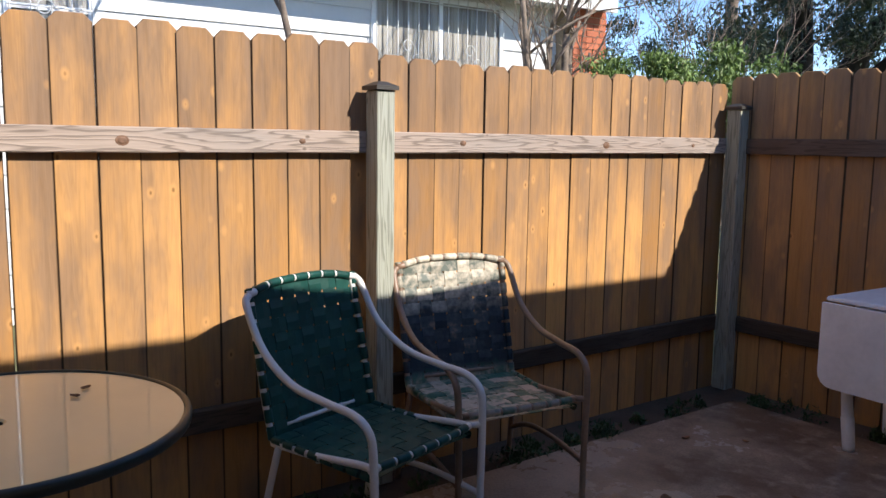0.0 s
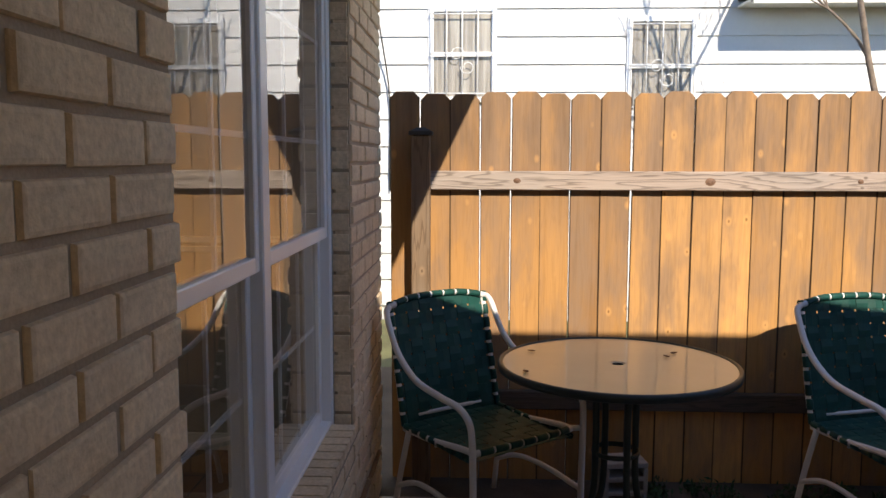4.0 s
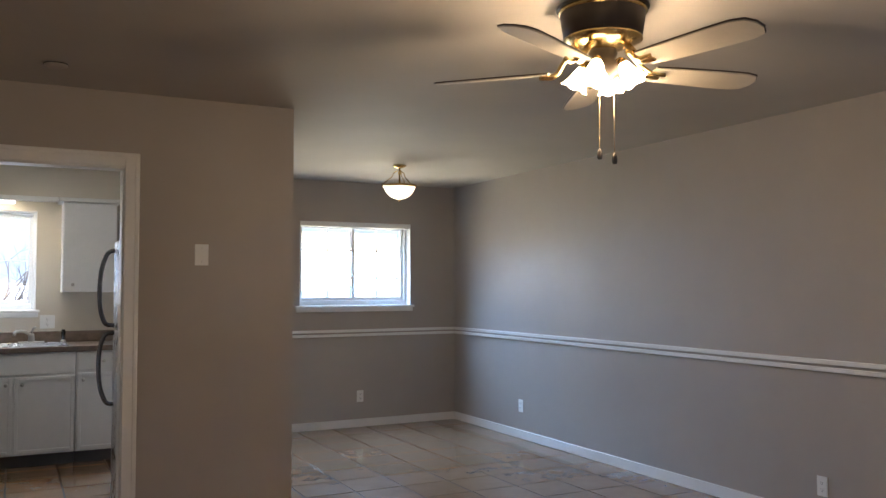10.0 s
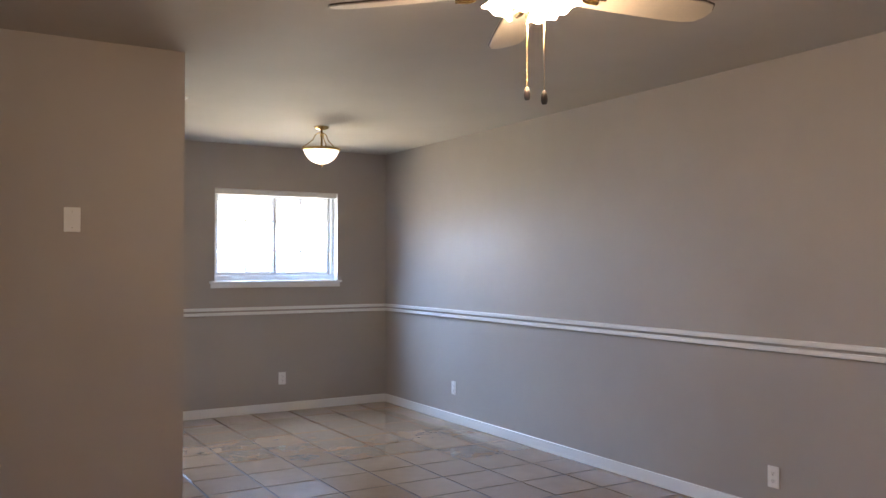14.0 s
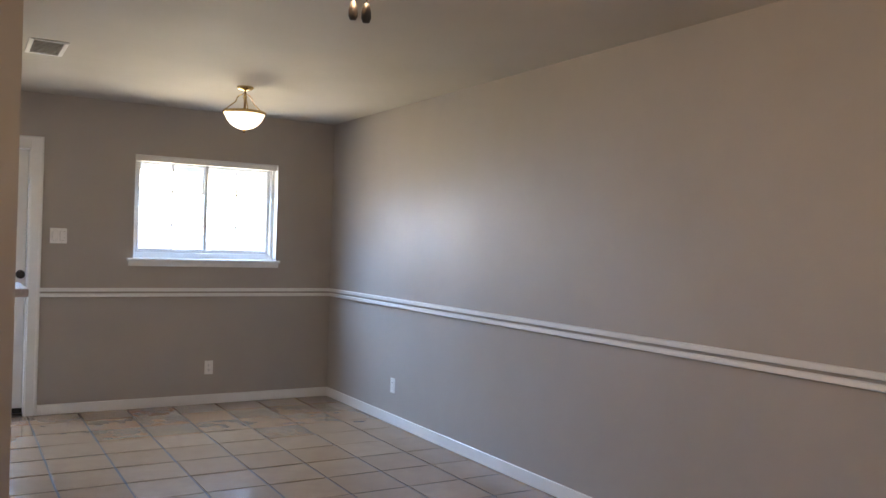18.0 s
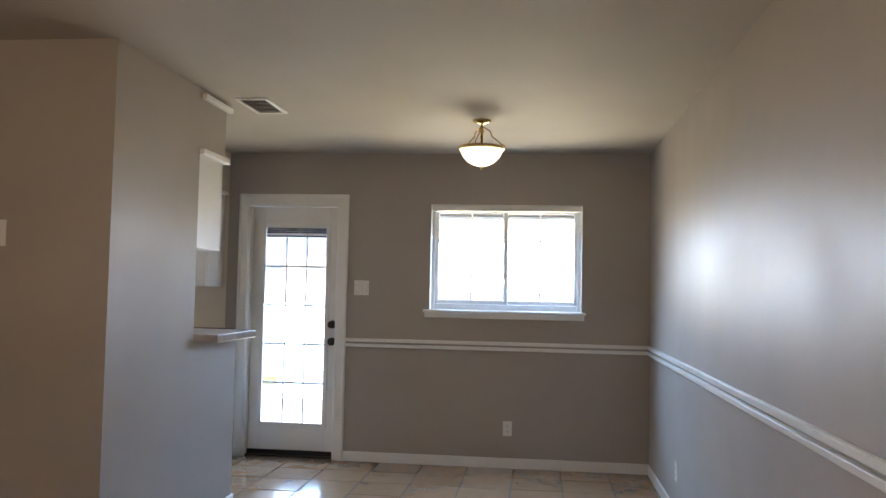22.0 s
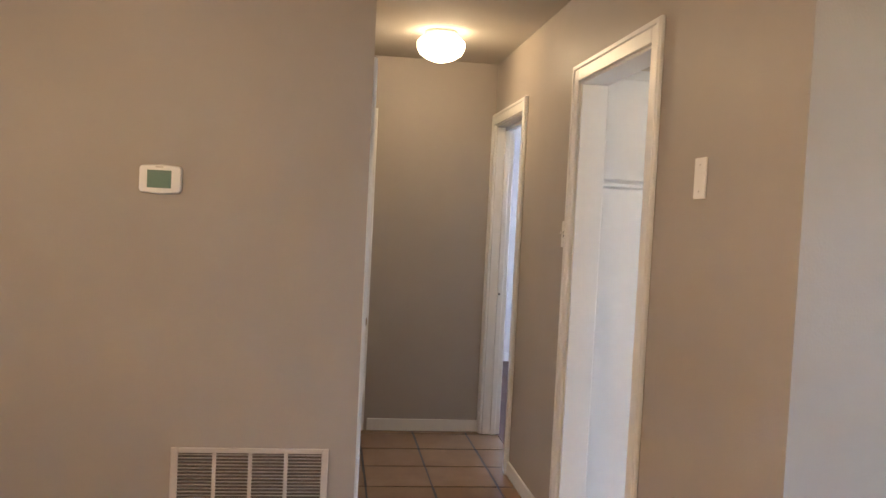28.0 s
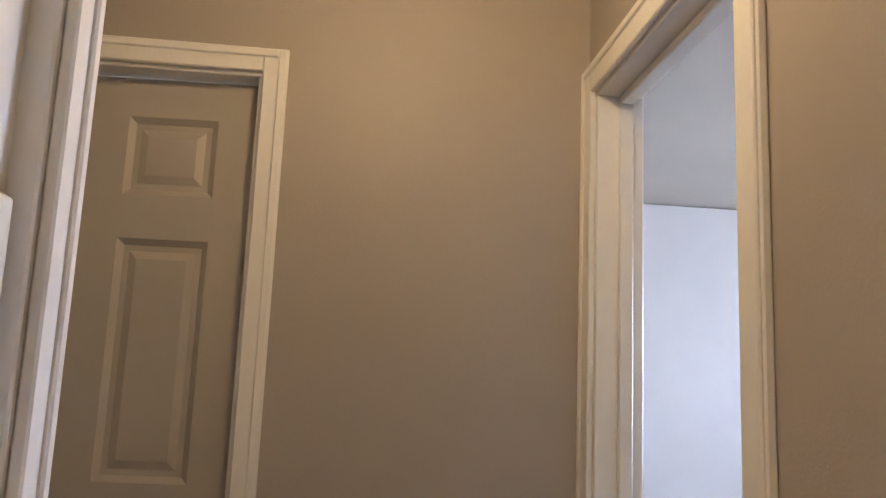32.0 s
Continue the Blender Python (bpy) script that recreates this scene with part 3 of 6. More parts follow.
def chair_rail(name, along, at, u0, u1):
    """A chair rail of two rounded beads."""
    prof = ((0.022, 0.898, 0.924), (0.024, 0.940, 0.967))
    rows = []
    for out, za, zb in prof:
        rows.append((at - out, at, u0, u1, za, zb) if along == "y" else (u0, u1, at - out, at, za, zb))
    moulding(name, rows, "white two-bead chair rail moulding")


chair_rail("chair_rail", "y", XE, 1.06, YN)
chair_rail("chair_rail", "x", YN, 0.135, XE - 0.001)


def casing(name, axis, face, out, u0, u1, top, width=0.07, thick=0.016, jamb=0.12):
    """A doorway's casing on one face, and the lining of its opening. out: which way the face looks (+1, -1)."""
    fa, fb = sorted((face, face + out * thick))
    ja, jb = sorted((face, face - out * jamb))
    flat = []
    for ua, ub, za, zb, d0, d1 in ((u0 - width, u0 + 0.006, 0, top + width, fa, fb), (u1 - 0.006, u1 + width, 0, top + width, fa, fb), (u0 + 0.006, u1 - 0.006, top - 0.006, top + width, fa, fb)):
        flat.append((d0, d1, ua, ub, za, zb) if axis == "x" else (ua, ub, d0, d1, za, zb))
    ridge = []
    r0, r1 = sorted((face + out * (thick - 0.003), face + out * (thick + 0.006)))
    for ua, ub, za, zb in ((u0 - width + 0.004, u0 - width + 0.024, 0, top + width - 0.004), (u1 + width - 0.024, u1 + width - 0.004, 0, top + width - 0.004), (u0 - width + 0.024, u1 + width - 0.024, top + width - 0.024, top + width - 0.004)):
        ridge.append((r0, r1, ua, ub, za, zb) if axis == "x" else (ua, ub, r0, r1, za, zb))
    ob = moulding(name, flat + ridge, "white painted door casing")
    lining = []
    for ua, ub, za, zb in ((u0 - 0.001, u0 + 0.016, 0, top - 0.016), (u1 - 0.016, u1 + 0.001, 0, top - 0.016), (u0 - 0.001, u1 + 0.001, top - 0.016, top + 0.001)):
        lining.append((ja, jb, ua, ub, za, zb) if axis == "x" else (ua, ub, ja, jb, za, zb))
    moulding(name + "_lining", lining)
    return ob


casing("trim_kitchen_door", "y", YK, -1, -1.972, -1.132, 2.04)
casing("trim_bedroom_door", "y", YK, -1, -3.815, -3.02, 2.04)
casing("trim_hall_end_door", "x", XH, 1, 3.86, 4.625, 2.045, 0.055)
casing("trim_back_door", "y", YN, -1, -0.69, 0.062, 2.03, 0.078, jamb=0.20)
casing("trim_closet_door", "y", 4.56, 1, -2.715, -2.165, 2.04, 0.058)
casing("trim_patio_door", "x", XD, -1, -1.06, 0.775, 2.05, 0.066, jamb=0.066)
moulding("door_stop", [(-3.80, -3.785, YK + 0.055, YK + 0.09, 0, 2.02), (-3.05, -3.035, YK + 0.055, YK + 0.09, 0, 2.02), (-3.785, -3.05, YK + 0.055, YK + 0.09, 2.0, 2.022)])

# ---- windows and doors of the house ----


def slider_window(name, x0, x1, z0, z1, y, depth, label, middle=None, grid=(0, 0), stool=True):
    """A two-pane sliding window in a wall that looks to +y; the frame stands at y."""
    t = tagged(new(name), label, "window", "", "structure")
    t.location = ((x0 + x1) / 2, y, z0)
    ox, oz = (x0 + x1) / 2, z0
    w, h, mid = (x1 - x0) / 2, z1 - z0, (middle if middle is not None else (x0 + x1) / 2) - (x0 + x1) / 2
    f = 0.03
    part("window_frame", soft(boxes((-w, -w + f, 0, 0.07, 0, h), (w - f, w, 0, 0.07, 0, h), (-w + f, w - f, 0, 0.07, 0, f + 0.02), (-w + f, w - f, 0, 0.07, h - f, h)), 0.003, 1), M_MUNTIN, t)
    for side, (a, b) in enumerate(((-w + f, mid + 0.02), (mid - 0.02, w - f))):
        d = 0.012 + 0.028 * side
        s = part("sash", soft(boxes((a, a + 0.028, d, d + 0.022, f + 0.02, h - f), (b - 0.028, b, d, d + 0.022, f + 0.02, h - f), (a + 0.028, b - 0.028, d, d + 0.022, f + 0.02, f + 0.05), (a + 0.028, b - 0.028, d, d + 0.022, h - f - 0.03, h - f)), 0.002, 1), M_MUNTIN, t)
        p = part("pane", boxes((a + 0.02, b - 0.02, d + 0.009, d + 0.013, f + 0.04, h - f - 0.02)), M_GLASS, s)
        p.visible_shadow = False
        cols, rows = grid
        bars = [(a + (b - a) * (k + 1) / (cols + 1) - 0.006, a + (b - a) * (k + 1) / (cols + 1) + 0.006, d + 0.003, d + 0.019, f + 0.04, h - f - 0.02) for k in range(cols)]
        bars += [(a + 0.02, b - 0.02, d + 0.005, d + 0.017, h * (k + 1) / (rows + 1) - 0.006, h * (k + 1) / (rows + 1) + 0.006) for k in range(rows)]
        for r in bars:
            part("muntin", boxes(r), M_MUNTIN, s)
    if stool:
        part("window_sill", soft(boxes((-w - 0.045, w + 0.03, -depth - 0.035, -depth + 0.004, -0.021, 0.0), (-w - 0.035, w + 0.02, -depth - 0.012, -depth - 0.001, -0.062, -0.0205)), 0.004, 2), M_TRIM, t, "white painted stool and apron")
        part("reveal", boxes((-w - 0.0005, w + 0.0005, -depth - 0.004, 0, -0.001, 0.003), (-w - 0.0005, -w + 0.004, -depth, 0, 0.003, h), (w - 0.004, w + 0.0005, -depth, 0, 0.003, h), (-w, w, -depth, 0, h - 0.004, h + 0.0005)), M_TRIM, t)
    return t


slider_window("window_1", 0.80, 1.985, 1.205, 2.035, 8.59, 0.09, "white two-pane sliding window over the dining area, bright outside", 1.387, (1, 2))
slider_window("window_2", -2.40, -1.49, 1.20, 2.03, 8.59, 0.09, "white sliding window over the kitchen sink, bright outside", -1.945, (0, 1))
slider_window("window_3", -5.6, -4.4, 0.95, 2.05, 8.59, 0.09, "white sliding bedroom window")

# a shallow raised blind at the head of the dining window
single("window_blind", soft(boxes((0.81, 1.975, 8.508, 8.55, 1.985, 2.03)), 0.003, 1), M_TRIM, "white blind drawn up at the head of the window", "blind")

# the back door with its glass and grille
door = tagged(new("door_1"), "white back door with a full glass light and dark knobs, closed", "door", "", "structure")
door.location = (-0.314, 8.575, 0.0)
part("door_leaf", soft(boxes((-0.358, -0.262, 0, 0.044, 0.05, 2.01), (0.272, 0.358, 0, 0.044, 0.05, 2.01), (-0.262, 0.272, 0, 0.044, 0.05, 0.255), (-0.262, 0.272, 0, 0.044, 1.85, 2.01)), 0.003, 1), M_DOORW, door)
part("light_frame", soft(boxes((-0.285, -0.250, -0.012, 0.006, 0.235, 1.875), (0.255, 0.29, -0.012, 0.006, 0.235, 1.875), (-0.25, 0.255, -0.012, 0.006, 0.235, 0.27), (-0.25, 0.255, -0.012, 0.006, 1.84, 1.875)), 0.005, 2), M_DOORW, door)
pane = part("pane", boxes((-0.26, 0.265, 0.018, 0.023, 0.25, 1.86)), M_GLASS, door)
pane.visible_shadow = False
for k in range(2):
    x = -0.25 + 0.505 * (k + 1) / 3
    part("muntin", boxes((x - 0.006, x + 0.006, 0.0242, 0.0335, 0.26, 1.85)), M_MUNTIN, door)
for k in range(4):
    z = 0.27 + 1.57 * (k + 1) / 5
    part("muntin", boxes((-0.25, 0.255, 0.025, 0.033, z - 0.0085, z + 0.0085)), M_MUNTIN, door)
for k in range(5):
    part("blind_slat", boxes((-0.245, 0.25, 0.002, 0.014, 1.766 + 0.0155 * k, 1.780 + 0.0155 * k)), M_TRIM if k == 1 else M_BRONZE, door)
for z, n, r in ((1.065, "deadbolt", 0.031), (0.928, "door_knob", 0.030)):
    m = pose(0.322, 0, z, 90, 0, 0)
    part(n, lathe([(0, 0.05), (r * 0.8, 0.05), (r, 0.042), (r, 0.03), (r * 0.55, 0.024), (r * 0.5, 0.008), (r * 1.05, 0.006), (r * 1.05, 0.0)], 24, m=m), M_BRONZE, door, "dark bronze")
part("door_sweep", boxes((-0.358, 0.358, -0.006, 0.044, 0.012, 0.05)), M_RUBBER, door)
setting("threshold", soft(boxes((-0.69, 0.062, 8.53, 8.74, -0.002, 0.014)), 0.004, 1), M_BRONZE, "dark metal threshold")


def six_panel_door(name, m, w, h, label):
    """A moulded door with six raised panels on the face to +y; its hinge edge at x = 0."""
    t = tagged(new(name), label, "door", "", "structure")
    t.matrix_world = m
    stile, cx = 0.105, w / 2
    cols = ((stile, cx - 0.05), (cx + 0.05, w - stile))
    rows = ((0.21, 0.83), (1.02, 1.60), (1.71, 1.91))
    rails = [(0, w, 0.0, rows[0][0]), (0, w, rows[0][1], rows[1][0]), (0, w, rows[1][1], rows[2][0]), (0, w, rows[2][1], h)]
    bars = [(xa, xb, -0.018, 0.018, za, zb) for xa, xb, za, zb in rails]
    for za, zb in rows:
        bars += [(0, stile, -0.018, 0.018, za, zb), (cx - 0.05, cx + 0.05, -0.018, 0.018, za, zb), (w - stile, w, -0.018, 0.018, za, zb)]
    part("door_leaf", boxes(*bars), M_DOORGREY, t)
    for xa, xb in cols:
        for za, zb in rows:
            bm = bmesh.new()
            for sgn in (1, -1):
                rings = []
                for inset, out in ((0, 0.018), (0.016, 0.006), (0.03, 0.006), (0.05, 0.014)):
                    rings.append([bm.verts.new((x, sgn * out, z)) for x, z in ((xa + inset, za + inset), (xb - inset, za + inset), (xb - inset, zb - inset), (xa + inset, zb - inset))])
                for a, b in zip(rings, rings[1:]):
                    for k in range(4):
                        bm.faces.new([a[k], a[(k + 1) % 4], b[(k + 1) % 4], b[k]])
                bm.faces.new(rings[-1])
            bmesh.ops.recalc_face_normals(bm, faces=bm.faces)
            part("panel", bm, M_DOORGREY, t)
    return t


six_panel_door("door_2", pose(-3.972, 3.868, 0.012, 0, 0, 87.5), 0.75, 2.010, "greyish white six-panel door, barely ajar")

# the closet door with its louvred vent, in the hall
closet = tagged(new("door_3"), "white closet door with a small louvred vent and a brass knob, closed", "door", "", "structure")
closet.location = (-2.44, 4.53, 0.012)
part("door_leaf", soft(boxes((-0.268, 0.268, -0.035, 0.0, 0.0, 0.95), (-0.268, -0.222, -0.035, 0.0, 0.95, 1.40), (0.00, 0.268, -0.035, 0.0, 0.95, 1.40), (-0.268, 0.268, -0.035, 0.0, 1.40, 2.01)), 0.002, 1), M_DOORW, closet)
vent = part("vent_frame", soft(boxes((-0.250, -0.218, -0.005, 0.014, 0.92, 1.43), (-0.005, 0.028, -0.005, 0.014, 0.92, 1.43), (-0.218, -0.005, -0.005, 0.014, 0.92, 0.952), (-0.218, -0.005, -0.005, 0.014, 1.398, 1.43)), 0.005, 2), M_TRIM, closet)
for k in range(14):
    m = pose(-0.1115, -0.02, 0.967 + 0.032 * k, 66, 0, 0)
    bm = bmesh.new()
    bx(bm, -0.113, 0.113, -0.019, 0.019, -0.003, 0.003, m)
    part("slat", bm, M_TRIM, vent)
part("door_knob", lathe([(0, 0.062), (0.016, 0.062), (0.026, 0.052), (0.027, 0.042), (0.016, 0.03), (0.012, 0.012), (0.03, 0.008), (0.032, 0.0)], 24, m=pose(0.205, 0, 0.915, -90, 0, 0)), M_BRASS, closet, "polished brass knob")
for z in (0.25, 1.80):
    part("hinge", soft(boxes((-0.276, -0.258, -0.002, 0.014, z - 0.045, z + 0.045)), 0.003, 1), M_NICKEL, closet, "worn steel hinge")

strike = single("strike_plate", soft(boxes((-3.7995, -3.793, YK + 0.056, YK + 0.074, 0.915, 0.955), (-3.7935, -3.775, YK + 0.060, YK + 0.072, 0.93, 0.942)), 0.002, 1), M_BRONZE, "dark metal strike plate on the door jamb", "strike plate")

# the sliding patio door's frame, open
slider = tagged(new("door_4"), "sliding patio door frame, standing open", "door", "", "structure")
slider.location = (-0.60, -0.14, 0.0)
part("outer_frame", soft(boxes((0.056, 0.116, 0.902, 0.9145, 0.0, 2.05), (-0.006, 0.047, -0.918, -0.90, 0.0, 2.05), (-0.006, 0.047, -0.90, 0.90, 2.03, 2.05)), 0.003, 1), M_ALU, slider, "tan aluminium frame")
part("seal", boxes((-0.008, 0.0555, 0.906, 0.9148, 0.0, 2.03)), M_SEAL, slider, "black rubber seal")
part("track", soft(boxes((-0.06, 0.047, -0.90, 0.90, -0.001, 0.016), (-0.03, -0.022, -0.90, 0.90, 0.016, 0.026), (0.015, 0.023, -0.90, 0.90, 0.016, 0.026)), 0.002, 1), M_ALU, slider)
leaf = part("sliding_leaf", soft(boxes((0.005, 0.035, -0.895, -0.83, 0.026, 2.02), (0.005, 0.035, -0.10, -0.03, 0.026, 2.02), (0.005, 0.035, -0.83, -0.10, 0.026, 0.11), (0.005, 0.035, -0.83, -0.10, 1.93, 2.02)), 0.003, 1), M_ALU, slider)
pn = part("pane", boxes((0.017, 0.023, -0.84, -0.09, 0.1, 1.94)), M_GLASS, leaf)
pn.visible_shadow = False

# the twin sash window of the bay, seen from the patio
bay = tagged(new("window_4"), "white twin sash window with grilles in the brick wall", "window", "", "structure")
bay.location = (0.945, 0.88, 0.33)
part("window_frame", soft(boxes((-0.895, -0.855, -0.005, 0.10, 0, 1.73), (0.855, 0.895, -0.005, 0.10, 0, 1.73), (-0.855, 0.855, -0.005, 0.10, 0, 0.04), (-0.855, 0.855, -0.005, 0.10, 1.69, 1.73), (-0.035, 0.035, -0.005, 0.10, 0.04, 1.69)), 0.004, 1), M_MUNTIN, bay)
for xa, xb in ((-0.855, -0.035), (0.035, 0.855)):
    for low, za, zb in ((1, 0.04, 0.735), (0, 0.70, 1.69)):
        d = 0.03 - 0.025 * (1 - low)
        s = part("sash", soft(boxes((xa, xa + 0.035, d, d + 0.03, za, zb), (xb - 0.035, xb, d, d + 0.03, za, zb), (xa + 0.035, xb - 0.035, d, d + 0.03, za, za + 0.04), (xa + 0.035, xb - 0.035, d, d + 0.03, zb - 0.04, zb)), 0.003, 1), M_MUNTIN, bay)
        part("pane", boxes((xa + 0.03, xb - 0.03, d + 0.012, d + 0.016, za + 0.03, zb - 0.03)), M_SCREENED, s)
        for k in range(2):
            x = xa + 0.035 + (xb - xa - 0.07) * (k + 1) / 3
            part("muntin", boxes((x - 0.007, x + 0.007, d + 0.018, d + 0.026, za + 0.035, zb - 0.035)), M_MUNTIN, s)
        for k in range(low, 2):
            z = za + (zb - za) * ((k + 1) / 3 if not low else 0.5)
            part("muntin", boxes((xa + 0.03, xb - 0.03, d + 0.019, d + 0.025, z - 0.007, z + 0.007)), M_MUNTIN, s)

# ---- living and dining room things ----
fan = thing("ceiling_fan", pose(FAN[0], FAN[1], H), "brown and brass ceiling fan with pale blades and lit lamps", "ceiling fan")
part("housing", lathe([(0, 0), (0.158, 0), (0.163, -0.012), (0.160, -0.03), (0.156, -0.06), (0.147, -0.118), (0.12, -0.128), (0.0, -0.128)], 48), M_FANBODY, fan, "dark brown drum housing")
part("mounting_plate", lathe([(0.0, 0), (0.172, 0), (0.174, -0.006), (0.170, -0.011), (0.0, -0.011)], 48), M_FANBODY, fan)
part("rim", lathe([(0.158, -0.0115), (0.1665, -0.013), (0.1665, -0.025), (0.158, -0.028)], 48), M_BRASS, fan)
part("collar", lathe([(0.146, -0.119), (0.149, -0.127), (0.11, -0.145), (0.075, -0.156), (0.06, -0.165), (0.0, -0.165)], 48), M_BRASS, fan)
part("light_hub", lathe([(0.05, -0.16), (0.055, -0.18), (0.045, -0.20), (0.062, -0.225), (0.066, -0.25), (0.045, -0.275), (0.018, -0.285), (0.0, -0.29)], 32), M_FANBODY, fan, "dark turned light hub")
for k in range(5):
    a = -10 + 72 * k
    m = pose(0, 0, -0.238, 0, 0, a)
    blade = bmesh.new()
    outline = [(0.20, -0.052), (0.30, -0.060), (0.50, -0.068), (0.60, -0.068), (0.645, -0.055), (0.665, -0.02), (0.665, 0.02), (0.645, 0.055), (0.60, 0.068), (0.50, 0.068), (0.30, 0.060), (0.20, 0.052)]
    tilt = m @ pose(0, 0, 0, -12, 0, 0)
    low = [blade.verts.new(tilt @ Vector((x, y, -0.003))) for x, y in outline]
    mid = [blade.verts.new(tilt @ Vector((x, y, 0.0025))) for x, y in outline]
    blade.faces.new(low[::-1])
    for j in range(len(outline)):
        i = (j + 1) % len(outline)
        blade.faces.new([low[j], low[i], mid[i], mid[j]])
    blade.faces.new(mid)
    b = part("blade", blade, M_BLADE, fan, "pale maple blade")
    edge = bmesh.new()
    e0 = [edge.verts.new(tilt @ Vector((x * 1.006, y * 1.05, 0.0006))) for x, y in outline]
    e1 = [edge.verts.new(tilt @ Vector((x * 1.006, y * 1.05, 0.0055))) for x, y in outline]
    edge.faces.new(e0[::-1])
    edge.faces.new(e1)
    for j in range(len(outline)):
        i = (j + 1) % len(outline)
        edge.faces.new([e0[j], e0[i], e1[i], e1[j]])
    part("veneer", edge, M_BLADE_UP, b, "dark walnut upper face")
    arm = tube(curve_points([m @ Vector(p) for p in ((0.10, 0, 0.085), (0.145, 0, 0.045), (0.18, 0.0, -0.004), (0.24, 0.012, -0.006))], 4), 0.011, 8)
    tube(curve_points([m @ Vector(p) for p in ((0.15, 0, 0.04), (0.19, -0.03, -0.004), (0.25, -0.025, -0.006))], 4), 0.008, 8, arm)
    part("blade_arm", arm, M_BRASS, fan)
for k in range(4):
    a = 35 + 90 * k
    m = pose(0, 0, -0.215, 0, 0, a)
    part("lamp_arm", tube(curve_points([m @ Vector(p) for p in ((0.045, 0, -0.01), (0.058, 0, 0.008), (0.07, 0, 0.008), (0.074, 0, -0.01))], 4), 0.009, 8), M_BRASS, fan)
    sm = m @ pose(0.072, 0, 0.0, 0, -28, 0) @ Matrix.Scale(0.72, 4)
    part("socket", lathe([(0.0, 0.012), (0.02, 0.012), (0.024, 0.0), (0.024, -0.025), (0.0, -0.025)], 20, m=sm), M_BRASS, fan)
    bell = bmesh.new()
    prof = [(0.024, -0.012), (0.03, -0.022), (0.038, -0.045), (0.045, -0.07), (0.054, -0.095), (0.068, -0.118), (0.074, -0.126)]
    rings = []
    for r, z in prof:
        f = max(0.0, (-z - 0.07) / 0.056)
        rings.append([bell.verts.new(sm @ Vector(((r + 0.0045 * f * math.cos(6 * w)) * math.cos(w), (r + 0.0045 * f * math.cos(6 * w)) * math.sin(w), z - 0.0045 * f * math.cos(6 * w)))) for w in (2 * math.pi * j / 48 for j in range(48))])
    for p, q in zip(rings, rings[1:]):
        for j in range(48):
            i = (j + 1) % 48
            bell.faces.new([p[j], p[i], q[i], q[j]])
    for fc in bell.faces:
        fc.smooth = True
    sh = part("shade", bell, M_SHADE, fan, "lit frosted tulip glass shade")
    sh.visible_shadow = False
for x, y, z in ((0.013, 0.042, -0.563), (-0.007, -0.07, -0.597)):
    chain = bmesh.new()
    for j in range(60):
        zz = -0.28 - j * (-(z + 0.035) - 0.28) / 60
        bmesh.ops.create_uvsphere(chain, u_segments=6, v_segments=4, radius=0.0022, matrix=pose(x, y, zz))
    c = part("pull_chain", chain, M_BRASS, fan)
    part("fob", lathe([(0, 0.0), (0.006, -0.002), (0.0105, -0.02), (0.0105, -0.034), (0.007, -0.042), (0, -0.043)], 14, m=pose(x, y, z + 0.035)), M_BRONZE, c, "dark wooden fob")

lamp = thing("pendant_lamp", pose(LAMP[0], LAMP[1], H) @ Matrix.Scale(0.9, 4), "brass semi-flush ceiling lamp with a lit alabaster glass bowl", "ceiling lamp")
part("canopy", lathe([(0, 0), (0.062, 0), (0.066, -0.008), (0.05, -0.022), (0.02, -0.03), (0, -0.03)], 32), M_BRASS, lamp)
part("stem", lathe([(0, -0.02), (0.009, -0.02), (0.009, -0.06), (0.016, -0.07), (0.016, -0.085), (0.009, -0.095), (0.009, -0.19), (0, -0.19)], 16), M_BRASS, lamp)
part("ring", lathe([(0.15, -0.195), (0.158, -0.19), (0.166, -0.196), (0.166, -0.206), (0.156, -0.214), (0.148, -0.208), (0.15, -0.195)], 40), M_BRASS, lamp)
b = part("bowl", lathe([(0.152, -0.205), (0.147, -0.225), (0.130, -0.262), (0.10, -0.295), (0.06, -0.318), (0.02, -0.329), (0, -0.33)], 40), M_BOWL, lamp, "lit white alabaster bowl")
b.visible_shadow = False
part("pan", lathe([(0.0, -0.192), (0.15, -0.192), (0.15, -0.2), (0.0, -0.2)], 40), M_BRASS, lamp)
part("finial", lathe([(0, -0.328), (0.012, -0.33), (0.008, -0.34), (0.011, -0.348), (0, -0.358)], 16), M_BRASS, lamp)
for k in range(3):
    m = pose(0, 0, 0, 0, 0, 20 + 120 * k)
    part("arm", tube(curve_points([m @ Vector(p) for p in ((0.012, 0, -0.05), (0.06, 0, -0.075), (0.075, 0, -0.11), (0.11, 0, -0.135), (0.15, 0, -0.165), (0.172, 0, -0.175), (0.168, 0, -0.198))], 4), 0.0045, 8), M_BRASS, lamp)

reg = thing("ceiling_vent", pose(-0.005, 6.785, H), "white ceiling air register with dark slats", "air vent")
part("frame", soft(boxes((-0.10, -0.075, -0.20, 0.20, -0.008, 0), (0.075, 0.10, -0.20, 0.20, -0.008, 0), (-0.075, 0.075, -0.20, -0.175, -0.008, 0), (-0.075, 0.075, 0.175, 0.20, -0.008, 0)), 0.003, 1), M_TRIM, reg)
part("backing", boxes((-0.075, 0.075, -0.175, 0.175, -0.0015, 0)), M_SLOT, reg)
for k in range(10):
    bm = bmesh.new()
    bx(bm, -0.075, 0.075, -0.013, 0.013, -0.0012, 0.0012, pose(0, -0.158 + 0.035 * k, -0.008, 14, 0, 0))
    part("slat", bm, M_TRIM, reg)

